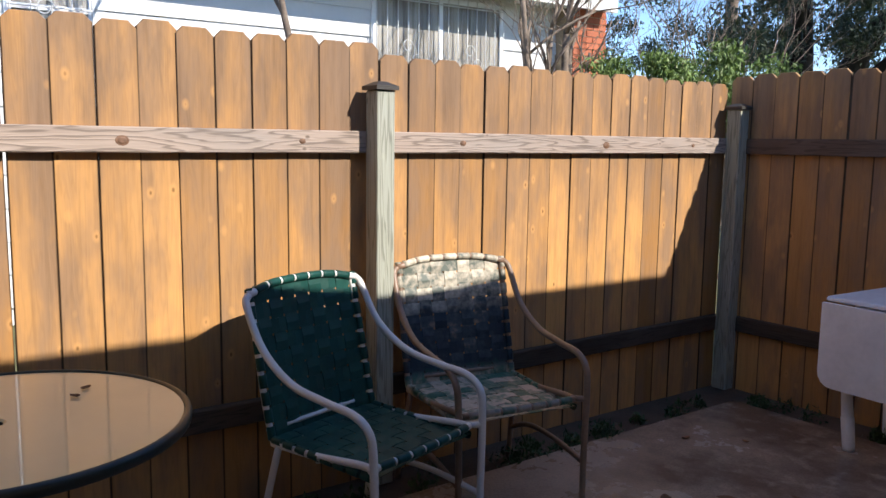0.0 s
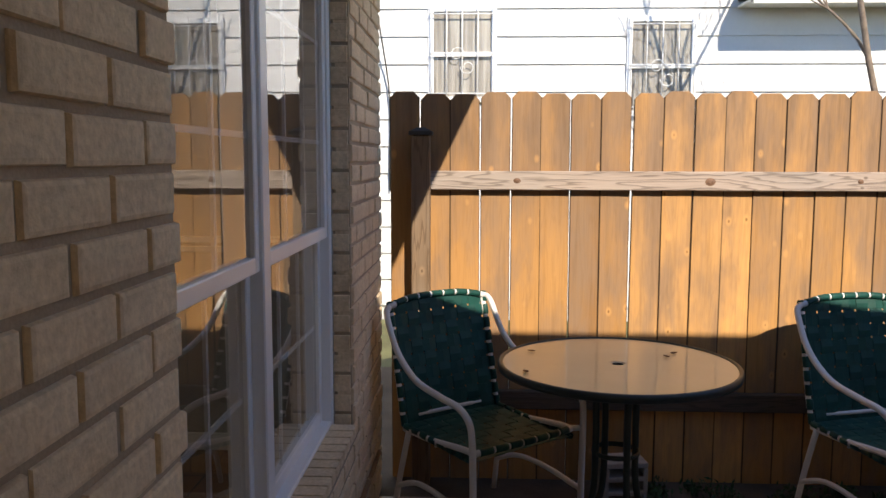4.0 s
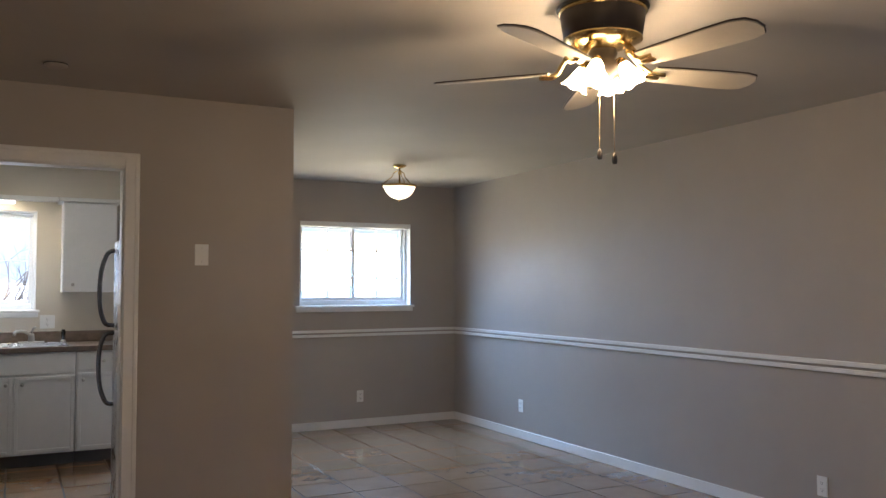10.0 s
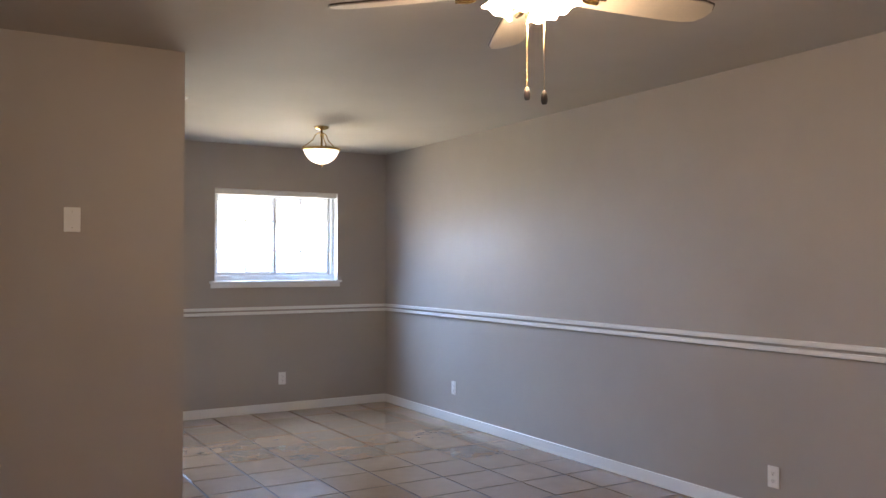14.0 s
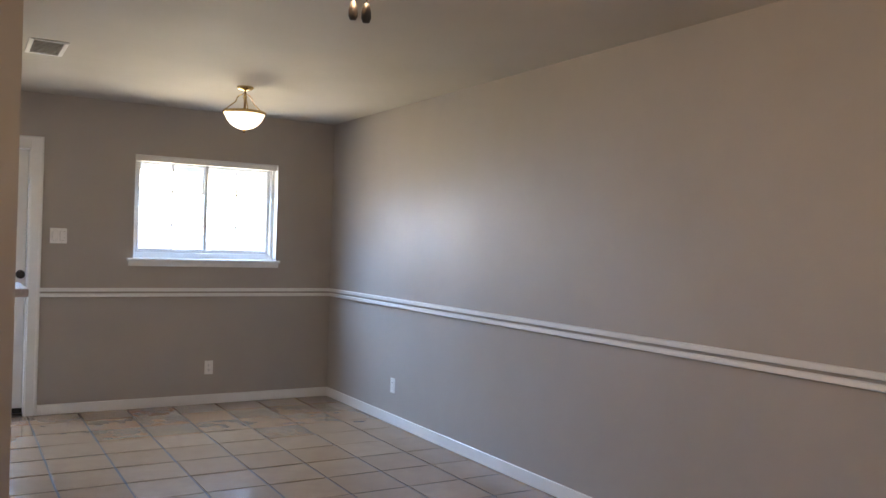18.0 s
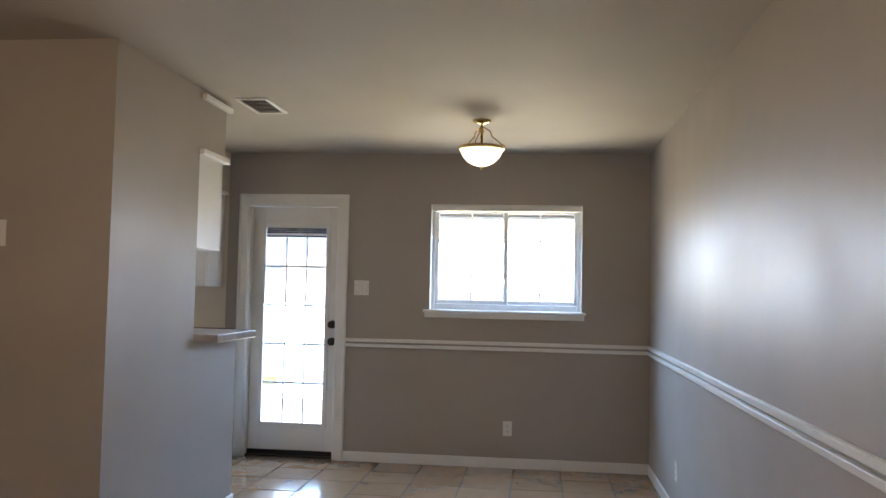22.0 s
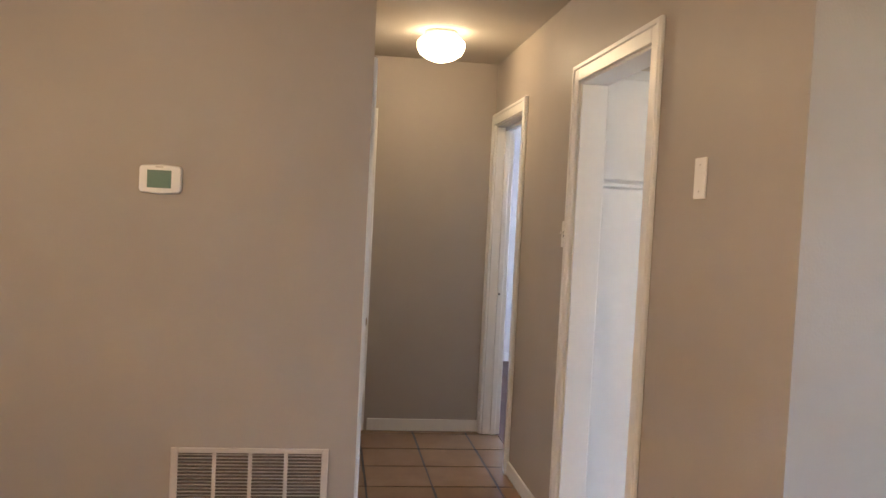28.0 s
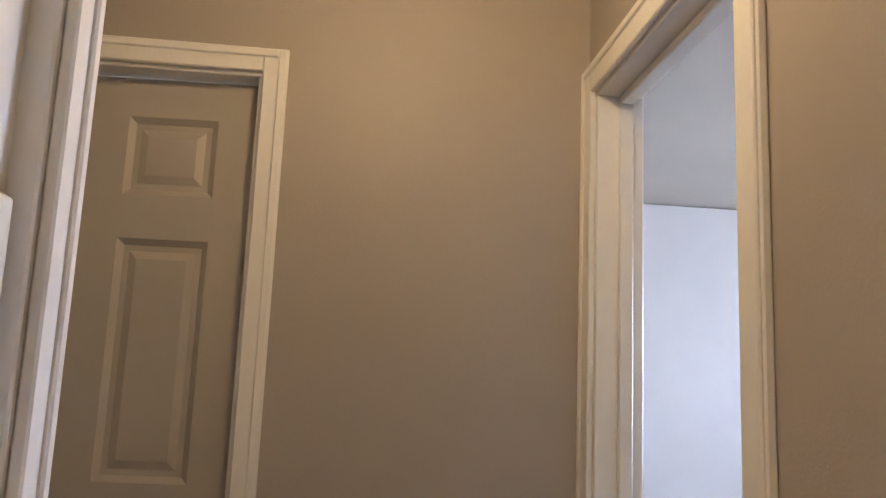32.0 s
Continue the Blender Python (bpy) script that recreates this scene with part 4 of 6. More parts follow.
smoke = thing("smoke_detector", pose(-1.50, 4.99, H), "white round smoke detector on the ceiling", "smoke detector")
part("body", lathe([(0, -0.018), (0.03, -0.019), (0.045, -0.016), (0.052, -0.010), (0.054, 0), (0, 0)], 32), M_GRILLE, smoke)
part("vent_ring", lathe([(0.0535, -0.008), (0.055, -0.008), (0.055, -0.003), (0.0535, -0.003)], 32), M_SLOT, smoke)

dome = thing("hall_lamp", pose(-3.05, 4.968, H), "white glass dome ceiling light, lit", "ceiling lamp")
part("base", lathe([(0, 0), (0.085, 0), (0.09, -0.01), (0.09, -0.035), (0.0, -0.035)], 32), M_PLASTIC, dome)
d = part("dome", lathe([(0.085, -0.028), (0.11, -0.035), (0.132, -0.06), (0.132, -0.092), (0.115, -0.125), (0.075, -0.152), (0.03, -0.166), (0, -0.168)], 40), M_DOME, dome, "lit white glass dome")
d.visible_shadow = False


def wall_plate(name, m, w, h, label, kind):
    """A cover plate on a wall; its face looks along -y before m. kind: blank, rockers, toggle, outlet."""
    t = thing(name, m, label, {"outlet": "power outlet", "blank": "wall plate"}.get(kind, "light switch"))
    part("plate", soft(boxes((-w / 2, w / 2, -0.006, 0, -h / 2, h / 2)), 0.0025, 2), M_PLASTIC, t)
    for z in (-0.038, 0.038):
        for x in ((-0.023, 0.023) if kind == "rockers" else (0,)):
            zz = z * 1.28 if kind == "rockers" else z
            if kind != "outlet":
                part("screw", lathe([(0, 0.0015), (0.0028, 0.001), (0.003, 0)], 10, m=pose(x, -0.006, zz, 90, 0, 0)), M_NICKEL, t)
    if kind == "rockers":
        for x in (-0.0265, 0.0265):
            part("surround", boxes((x - 0.0177, x + 0.0173, -0.0068, -0.0062, -0.0347, 0.0340)), M_SLOT, t)
            part("rocker", soft(boxes((x - 0.0165, x + 0.0165, -0.0105, -0.006, -0.0335, 0.0335)), 0.002, 1), M_PLASTIC, t)
    if kind == "toggle":
        part("surround", boxes((-0.006, 0.006, -0.0068, -0.0062, -0.014, 0.014)), M_SLOT, t)
        bm = bmesh.new()
        bx(bm, -0.004, 0.004, -0.018, 0, -0.005, 0.005, pose(0, -0.006, 0, -25, 0, 0))
        part("toggle", bm, M_PLASTIC, t)
    if kind == "outlet":
        for z in (-0.02, 0.02):
            part("socket", soft(boxes((-0.0165, 0.0165, -0.0078, -0.006, z - 0.014, z + 0.014)), 0.002, 1), M_PLASTIC, t)
            for x in (-0.006, 0.006):
                part("slot", boxes((x - 0.0013, x + 0.0013, -0.0084, -0.0079, z - 0.003, z + 0.006)), M_SLOT, t)
            part("slot", boxes((-0.0022, 0.0022, -0.0084, -0.0079, z - 0.0105, z - 0.006)), M_SLOT, t)
    return t


wall_plate("blank_plate", pose(-0.73, YK, 1.568), 0.074, 0.118, "blank white cover plate beside the kitchen doorway", "blank")
wall_plate("light_switch", pose(-2.092, YK, 1.371), 0.072, 0.118, "white toggle switch between the hall doorways", "toggle")
wall_plate("light_switch", pose(0.256, YN, 1.365), 0.118, 0.116, "white double rocker switch beside the back door", "rockers")
wall_plate("light_switch", pose(XD, 0.948, 1.297, 0, 0, -90), 0.131, 0.126, "white double rocker switch beside the patio door", "rockers")
wall_plate("outlet", pose(1.43, YN, 0.303), 0.07, 0.114, "white duplex outlet low on the wall", "outlet")
wall_plate("outlet", pose(XE, 7.21, 0.297, 0, 0, -90), 0.07, 0.114, "white duplex outlet low on the long wall", "outlet")
wall_plate("outlet", pose(XE, 4.015, 0.237, 0, 0, -90), 0.07, 0.114, "white duplex outlet low on the long wall", "outlet")
wall_plate("outlet", pose(-1.40, 8.494, 1.10), 0.115, 0.114, "white double outlet over the kitchen backsplash", "outlet")

stat = thing("thermostat", pose(XW, 3.715, 1.516, 0, 0, 90), "white wall thermostat with a green-grey display", "thermostat")
bm = bmesh.new()
prof = [(-0.085, -0.044), (-0.078, -0.055), (0, -0.062), (0.078, -0.055), (0.085, -0.044), (0.085, 0.044), (0.078, 0.055), (0, 0.062), (-0.078, 0.055), (-0.085, 0.044)]
a = [bm.verts.new((x, 0, z)) for x, z in prof]
b = [bm.verts.new((x * 0.96, -0.026, z * 0.96)) for x, z in prof]
bm.faces.new(b)
bm.faces.new(a[::-1])
for k in range(len(prof)):
    bm.faces.new([a[k], a[(k + 1) % len(prof)], b[(k + 1) % len(prof)], b[k]])
bmesh.ops.recalc_face_normals(bm, faces=bm.faces)
part("case", soft(bm, 0.004, 2), M_PLASTIC, stat)
part("display", boxes((-0.05, 0.045, -0.0275, -0.0265, -0.036, 0.036)), M_SCREEN, stat, "green-grey display")
part("badge", boxes((-0.018, 0.012, -0.0272, -0.0266, 0.046, 0.052)), M_NICKEL, stat)

grille = thing("return_air_grille", pose(XW, 4.12, 0.245, 0, 0, 90), "cream louvred return air grille low on the wall", "air vent")
part("frame", soft(boxes((-0.325, -0.295, -0.012, 0, -0.165, 0.165), (0.295, 0.325, -0.012, 0, -0.165, 0.165), (-0.295, 0.295, -0.012, 0, 0.143, 0.165), (-0.295, 0.295, -0.012, 0, -0.165, -0.143)), 0.003, 1), M_GRILLEPAINT, grille)
part("backing", boxes((-0.295, 0.295, -0.0015, 0, -0.143, 0.143)), M_FILTER, grille)
for k in range(3):
    x = -0.295 + 0.59 * (k + 1) / 4
    part("bar", boxes((x - 0.008, x + 0.008, -0.0125, -0.002, -0.143, 0.143)), M_GRILLEPAINT, grille)
slat = bmesh.new()
bx(slat, -0.295, 0.295, -0.006, 0.006, -0.0008, 0.0008, pose(0, 0, 0, -35, 0, 0))
slat_mesh = mesh_of(slat, "slat", M_GRILLEPAINT)
for k in range(20):
    o = new("slat", slat_mesh)
    o.parent = grille
    o.location = (0, -0.007, -0.136 + 0.0143 * k)

bar = thing("bar_top", pose(-0.205, 6.66, 1.041), "grey-brown laminate bar top on the half wall", "counter")
part("slab", soft(boxes((-0.46, 0.12, -0.24, 0.38, 0.0, 0.044)), 0.004, 1), M_BARTOP, bar)

# ---- kitchen ----


def knob(parent, m, material=M_NICKEL):
    return part("knob", lathe([(0, 0.026), (0.01, 0.025), (0.014, 0.019), (0.012, 0.012), (0.006, 0.009), (0.006, 0.0)], 16, m=m), material, parent, "brushed nickel knob")


def shaker(parent, x0, x1, z0, z1, y, knob_at=None, raised=True, name="door"):
    """A cabinet door with a mitred rim; its face looks along -y."""
    rows = [(x0, x1, y - 0.018, y, z0, z1)]
    if raised:
        w = 0.028
        rows += [(x0, x0 + w, y - 0.030, y - 0.016, z0, z1), (x1 - w, x1, y - 0.030, y - 0.016, z0, z1), (x0 + w, x1 - w, y - 0.030, y - 0.016, z0, z0 + w), (x0 + w, x1 - w, y - 0.030, y - 0.016, z1 - w, z1)]
    d = part(name, soft(boxes(*rows), 0.003, 1), M_CABINET, parent)
    if knob_at:
        knob(d, pose(knob_at[0], y - (0.030 if raised else 0.018), knob_at[1], 90, 0, 0))
    return d


base = thing("sink_cabinet", pose(-1.64, 7.92, 0), "white sink base cabinet with two framed doors", "cabinet")
part("body", boxes((-0.44, 0.43, 0, 0.57, 0.10, 0.885)), M_CABINET, base)
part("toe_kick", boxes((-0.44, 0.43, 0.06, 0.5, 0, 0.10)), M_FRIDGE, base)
part("apron", soft(boxes((-0.435, 0.425, -0.018, 0, 0.715, 0.88)), 0.003, 1), M_CABINET, base)
shaker(base, -0.435, -0.012, 0.115, 0.70, 0, (-0.055, 0.645))
shaker(base, 0.002, 0.425, 0.115, 0.70, 0, (0.055, 0.645))
unit = thing("drawer_cabinet", pose(-1.205, 7.92, 0), "white base cabinet with a drawer over a door", "cabinet")
part("body", boxes((0.0, 0.42, 0, 0.57, 0.10, 0.885)), M_CABINET, unit)
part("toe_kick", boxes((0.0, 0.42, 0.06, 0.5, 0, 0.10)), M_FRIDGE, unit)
shaker(unit, 0.01, 0.41, 0.735, 0.875, 0, (0.2, 0.805), False, "drawer")
shaker(unit, 0.01, 0.41, 0.115, 0.715, 0, (0.05, 0.66))
top = thing("worktop", pose(-1.74, 8.2, 0.885), "brown laminate worktop with a low backsplash", "worktop")
part("slab", soft(boxes((-0.975, -0.26, -0.31, 0.29, 0, 0.042), (0.46, 0.96, -0.31, 0.29, 0, 0.042), (-0.26, 0.46, -0.31, -0.22, 0, 0.042), (-0.26, 0.46, 0.21, 0.29, 0, 0.042)), 0.004, 1), M_COUNTER, top)
part("backsplash", soft(boxes((-0.975, 0.96, 0.272, 0.293, 0.043, 0.135)), 0.004, 1), M_COUNTER, top)
sink = thing("kitchen_sink", pose(-1.64, 8.195, 0.927), "steel drop-in sink in the worktop", "sink")
part("rim", soft(boxes((-0.38, -0.35, -0.235, 0.225, 0, 0.006), (0.35, 0.38, -0.235, 0.225, 0, 0.006), (-0.35, 0.35, -0.235, -0.205, 0, 0.006), (-0.35, 0.35, 0.17, 0.225, 0, 0.006), (-0.015, 0.015, -0.205, 0.17, 0, 0.005)), 0.002, 1), M_STEEL, sink)
part("basin", boxes((-0.352, -0.346, -0.207, 0.172, -0.16, 0.0), (0.346, 0.352, -0.207, 0.172, -0.16, 0.0), (-0.346, 0.346, -0.207, -0.201, -0.16, 0), (-0.346, 0.346, 0.166, 0.172, -0.16, 0), (-0.346, 0.346, -0.2, 0.166, -0.165, -0.16)), M_STEEL, sink)
tap = thing("kitchen_faucet", pose(-1.52, 8.385, 0.933), "low brushed nickel kitchen faucet", "faucet")
part("base", soft(boxes((-0.1, 0.1, -0.025, 0.025, 0, 0.012)), 0.005, 2), M_NICKEL, tap)
part("body", lathe([(0.026, 0.012), (0.024, 0.05), (0.02, 0.075), (0, 0.08)], 20), M_NICKEL, tap)
part("spout", tube(curve_points([(0, 0, 0.06), (-0.05, -0.06, 0.095), (-0.11, -0.14, 0.10), (-0.13, -0.165, 0.075)], 5), 0.013, 12), M_NICKEL, tap)
part("lever", tube([(0, 0, 0.075), (0.012, -0.01, 0.12), (0.03, -0.02, 0.13)], 0.009, 10), M_NICKEL, tap)
spr = thing("side_sprayer", pose(-1.28, 8.39, 0.933), "black sink sprayer beside the faucet", "sprayer")
part("base", lathe([(0, 0.02), (0.018, 0.018), (0.024, 0)], 16), M_NICKEL, spr)
part("head", lathe([(0.012, 0.015), (0.015, 0.05), (0.018, 0.085), (0.012, 0.105), (0, 0.107)], 16), M_BLACK, spr)

upper = thing("wall_cabinet", pose(-1.10, 8.18, 1.35), "white wall cabinet beside the kitchen window", "cabinet")
part("body", boxes((-0.205, 0.205, 0, 0.312, 0, 0.74)), M_CABINET, upper)
shaker(upper, -0.20, 0.20, 0.004, 0.735, 0, (-0.13, 0.06), False)
part("crown", soft(boxes((-0.24, 0.235, -0.045, 0.312, 0.742, 0.775)), 0.006, 2), M_TRIM, upper)
single("valance", soft(boxes((-2.71, -1.345, 8.14, 8.16, 2.085, 2.125), (-2.71, -1.345, 8.16, 8.20, 2.085, 2.10)), 0.004, 1), M_TRIM, "white valance board over the kitchen window", "valance")
sink_lamp = thing("sink_light", pose(-1.95, 8.33, 2.13), "lit white strip light behind the valance", "strip light")
part("tray", soft(boxes((-0.31, 0.31, -0.045, 0.045, -0.025, 0)), 0.004, 1), M_PLASTIC, sink_lamp)
part("diffuser", soft(boxes((-0.29, 0.29, -0.035, 0.035, -0.055, -0.0255)), 0.008, 2), M_TUBE, sink_lamp, "lit warm white diffuser")
setting("kitchen_soffit", boxes((-2.715, -0.86, 8.20, 8.493, 2.13, H - 0.001)), M_KITCHEN, "cream soffit over the kitchen cabinets")

hang = thing("wall_cabinet", pose(-0.21, 6.555, 1.56), "white hanging cabinet over the bar top", "cabinet")
part("body", soft(boxes((-0.30, 0.0, -0.18, 0.165, 0, 0.53)), 0.003, 1), M_CABINET, hang)
part("crown", soft(boxes((-0.32, 0.03, -0.18, 0.205, 0.515, 0.552)), 0.006, 2), M_TRIM, hang)
setting("bar_soffit", boxes((-0.51, -0.207, 6.373, 6.74, 2.113, H - 0.001)), M_WALL)
moulding("bar_soffit_crown", [(-0.205, -0.175, 6.373, 6.77, 2.385, 2.415)])

pantry = thing("pantry_cabinet", pose(-2.07, 5.585, 0, 0, 0, 90), "tall white pantry cabinet with two plain doors", "cabinet")
part("body", boxes((0.0, 0.53, 0.002, 0.64, 0.0, 2.12)), M_CABINET, pantry)
shaker(pantry, 0.015, 0.515, 1.625, 2.075, 0.002, (0.455, 1.672), False)
shaker(pantry, 0.015, 0.515, 0.10, 1.585, 0.002, (0.465, 0.855), False)
part("plinth", soft(boxes((-0.0, 0.53, -0.045, 0.0, 0, 0.075)), 0.004, 1), M_CABINET, pantry)
part("moulding", soft(boxes((0.0, 0.53, -0.022, 0.0, 1.592, 1.612)), 0.003, 1), M_CABINET, pantry)
rb = thing("drawer_cabinet", pose(-2.10, 6.125, 0, 0, 0, 90), "narrow white base cabinet beside the range", "cabinet")
part("body", boxes((0.0, 0.32, 0.002, 0.61, 0.10, 0.88)), M_CABINET, rb)
part("toe_kick", boxes((0.0, 0.32, 0.06, 0.6, 0, 0.10)), M_FRIDGE, rb)
shaker(rb, 0.01, 0.31, 0.715, 0.865, 0, (0.16, 0.79), False, "drawer")
shaker(rb, 0.01, 0.31, 0.10, 0.695, 0, (0.26, 0.655), False)
single("worktop", soft(boxes((-2.71, -2.075, 6.12, 6.45, 0.885, 0.935)), 0.004, 1), M_BARTOP, "short tiled worktop beside the range", "worktop")
stove = thing("range", pose(-2.09, 6.46, 0, 0, 0, 90), "black and steel electric range with a clock", "stove")
part("body", soft(boxes((0, 0.76, 0.03, 0.62, 0.02, 0.91)), 0.005, 1), M_BLACK, stove)
part("oven_door", soft(boxes((0.02, 0.74, -0.005, 0.03, 0.22, 0.86)), 0.006, 2), M_BLACK, stove)
part("handle", tube([(0.06, -0.045, 0.80), (0.70, -0.045, 0.80)], 0.012, 12), M_STEEL, stove)
part("cooktop", soft(boxes((-0.002, 0.762, -0.01, 0.62, 0.91, 0.925)), 0.004, 1), M_BLACK, stove)
bg = part("backguard", soft(boxes((0, 0.76, 0.53, 0.61, 0.925, 1.19)), 0.012, 2), M_BLACK, stove)
part("clock", boxes((0.24, 0.40, 0.526, 0.5295, 1.09, 1.12)), M_BLUELED, bg, "glowing blue clock")
for k in range(4):
    part("burner", lathe([(0.0, 0.004), (0.085, 0.004), (0.09, 0.0)], 24, m=pose(0.2 + 0.36 * (k % 2), 0.14 + 0.25 * (k // 2), 0.925)), M_FRIDGE, stove)
mw = thing("microwave", pose(-2.31, 6.42, 1.30, 0, 0, 90), "stainless microwave oven with a black window over the range", "microwave")
part("body", boxes((0, 0.76, 0.02, 0.40, 0, 0.395)), M_BLACK, mw)
part("door", soft(boxes((0.012, 0.56, -0.01, 0.02, 0.01, 0.385)), 0.005, 2), M_STEEL, mw)
part("window", soft(boxes((0.09, 0.47, -0.014, -0.009, 0.08, 0.31)), 0.003, 1), M_BLACK, mw, "glossy black window")
part("control_panel", soft(boxes((0.565, 0.75, -0.01, 0.02, 0.01, 0.385)), 0.004, 1), M_BLACK, mw)
for y0, w in ((6.125, 0.295), (6.42, 0.38), (6.80, 0.38)):
    u = thing("wall_cabinet", pose(-2.39, y0, 1.70 if y0 > 6.2 else 1.40, 0, 0, 90), "white wall cabinet over the range side", "cabinet")
    hgt = 2.07 - (1.70 if y0 > 6.2 else 1.40)
    part("body", boxes((0.002, w - 0.002, 0, 0.32, 0, hgt)), M_CABINET, u)
    shaker(u, 0.006, w - 0.006, 0.006, hgt - 0.03, 0, (w - 0.04, 0.05), False)
    part("crown", soft(boxes((0.0, w, -0.03, 0.32, hgt - 0.02, hgt + 0.01)), 0.004, 1), M_TRIM, u)

fr = thing("refrigerator", pose(-1.095, 5.65, 0, 0, 0, 90), "stainless top-freezer refrigerator with curved dark steel handles", "refrigerator")
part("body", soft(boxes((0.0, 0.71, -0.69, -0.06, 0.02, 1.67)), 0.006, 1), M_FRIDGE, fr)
for n, za, zb in (("freezer_door", 1.135, 1.675), ("fridge_door", 0.06, 1.12)):
    dd = part(n, soft(boxes((0.0, 0.71, -0.058, 0.0, za, zb)), 0.012, 3), M_STEEL, fr)
    lo, hi = (1.15, 1.62) if za > 1 else (0.66, 1.105)
    tip = hi if za > 1 else lo
    foot = lo if za > 1 else hi
    part("handle", tube(curve_points([(0.65, 0.0, foot), (0.65, 0.055, foot + (tip - foot) * 0.04), (0.65, 0.085, foot + (tip - foot) * 0.3), (0.65, 0.08, foot + (tip - foot) * 0.7), (0.65, 0.045, foot + (tip - foot) * 0.95), (0.65, 0.0, tip)], 5), 0.014, 10), M_DARKSTEEL, dd, "curved dark steel bar handle")
tubelamp = thing("kitchen_light", pose(-1.55, 7.05, H), "white ceiling tube light, lit", "ceiling lamp")
part("tray", soft(boxes((-0.13, 0.13, -0.61, 0.61, -0.035, 0)), 0.004, 1), M_PLASTIC, tubelamp)
part("diffuser", soft(boxes((-0.11, 0.11, -0.59, 0.59, -0.058, -0.035)), 0.008, 2), M_TUBE, tubelamp)

# ---- patio ----
G = -0.22
setting("ground", boxes((-160, 160, -160, 160, -0.9, G - 0.06)), M_GRASS, "winter grass and soil")
setting("soil_bed", boxes((2.55, 5.0, -4.3, 4.0, G - 0.07, G - 0.03), (-0.4, 2.55, -4.3, -3.95, G - 0.07, G - 0.03)), M_DIRT, "dark soil along the fence")
setting("patio_slab", soft(boxes((-0.555, 2.55, -3.95, 0.80, G - 0.12, G)), 0.012, 2), M_CONCRETE, "damp brown concrete patio slab")

PITCH, WIDE, TOP = 0.1411, 0.1398, 1.615


def picket(name="picket"):
    """A dog-eared fence board with its foot at z = 0; the face looks along -x."""
    h, w, e = TOP - G - 0.03, WIDE / 2 + 0.0004, 0.028
    out = [(-w, -0.09), (w, -0.09), (w, h - e), (w - e, h), (-w + e, h), (-w, h - e)]
    bm = bmesh.new()
    a = [bm.verts.new((0, y, z)) for y, z in out]
    b = [bm.verts.new((0.017, y, z)) for y, z in out]
    bm.faces.new(a)
    bm.faces.new(b[::-1])
    for k in range(6):
        bm.faces.new([a[k], b[k], b[(k + 1) % 6], a[(k + 1) % 6]])
    bmesh.ops.recalc_face_normals(bm, faces=bm.faces)
    bmesh.ops.bevel(bm, geom=[e for e in bm.edges if all(v.co.x < 0.001 for v in e.verts)], offset=0.0022, segments=1, affect="EDGES")
    return mesh_of(bm, name, M_CEDAR)


picket_mesh = picket()
rng = random.Random(4)
FX = 2.85


def fence_run(name, m, length, label, posts, rail_mat, pitch=PITCH, low_end=0.0, spans=None):
    """A run of boards along +y from the pose m, faces to -x, with rails between posts."""
    t = thing(name, m, label, "fence")
    n = int(length / pitch + 0.01)
    for k in range(n):
        o = new("picket", picket_mesh)
        o.parent = t
        o.location = (rng.uniform(-0.002, 0.003), (k + 0.5) * pitch + rng.uniform(-0.001, 0.001), rng.uniform(-0.008, 0.008) - (0.05 if (k + 0.5) * pitch < low_end else 0.0))
        o.rotation_euler = (rng.uniform(-0.003, 0.003), 0, rng.uniform(-0.012, 0.012))
        o.scale = (1, pitch / PITCH * (rng.uniform(0.983, 0.992) if k > 25 else rng.uniform(0.994, 1.0)), 1)
    for y in posts:
        p = part("post", soft(boxes((-0.131, -0.0405, y - 0.042, y + 0.042, -0.05, 1.455 - G - 0.07)), 0.004, 1), M_POSTBROWN if y > 4.5 else M_POST, t, "grey-green square post")
        cap = bmesh.new()
        zc = 1.455 - G - 0.069
        bx(cap, -0.143, -0.028, y - 0.053, y + 0.053, zc, zc + 0.016)
        ring = [cap.verts.new((-0.0855 + a * 0.056, y + b * 0.051, zc + 0.0161)) for a, b in ((-1, -1), (1, -1), (1, 1), (-1, 1))]
        crest = [cap.verts.new((-0.0855 + a * 0.018, y + b * 0.018, zc + 0.034)) for a, b in ((-1, -1), (1, -1), (1, 1), (-1, 1))]
        cap.faces.new(crest)
        for k in range(4):
            cap.faces.new([ring[k], ring[(k + 1) % 4], crest[(k + 1) % 4], crest[k]])
        part("post_cap", cap, M_POSTCAP, p, "dark weathered post cap")
    for ya, yb in spans or list(zip(posts, posts[1:])):
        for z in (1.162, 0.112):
            r = part("rail", soft(boxes((-0.040, -0.0015, ya + 0.002, yb - 0.002, z - G - 0.03, z - G + 0.059)), 0.004, 1), rail_mat if z > 1 else M_RAILSHADE, t, "grey weathered rail" if z > 1 else "lower rail in a dark shade tone")
            if z > 1 and rail_mat is M_RAIL:
                for share, size in ((0.43, 0.021), (0.14, 0.012), (0.81, 0.015)):
                    m = pose(-0.0402, ya + (yb - ya) * share, z - G + 0.02 - size * 0.4, 0, -90, 0) @ Matrix.Diagonal((0.75, 1.0, 0.35, 1))
                    part("knot", lathe([(0, 0.004), (size * 0.45, 0.006), (size * 0.75, 0.003), (size * 0.8, 0.0), (size, 0.005), (size * 1.15, 0.0)], 16, m=m), M_KNOT, r, "brown knot in the rail")
    return t


fence_run("wooden_fence", pose(FX, -4.168, G + 0.03), 35 * PITCH, "sunlit brown cedar picket fence with dog-eared tops", [0.013, 2.449, 4.79], M_RAIL, PITCH, 2.4)
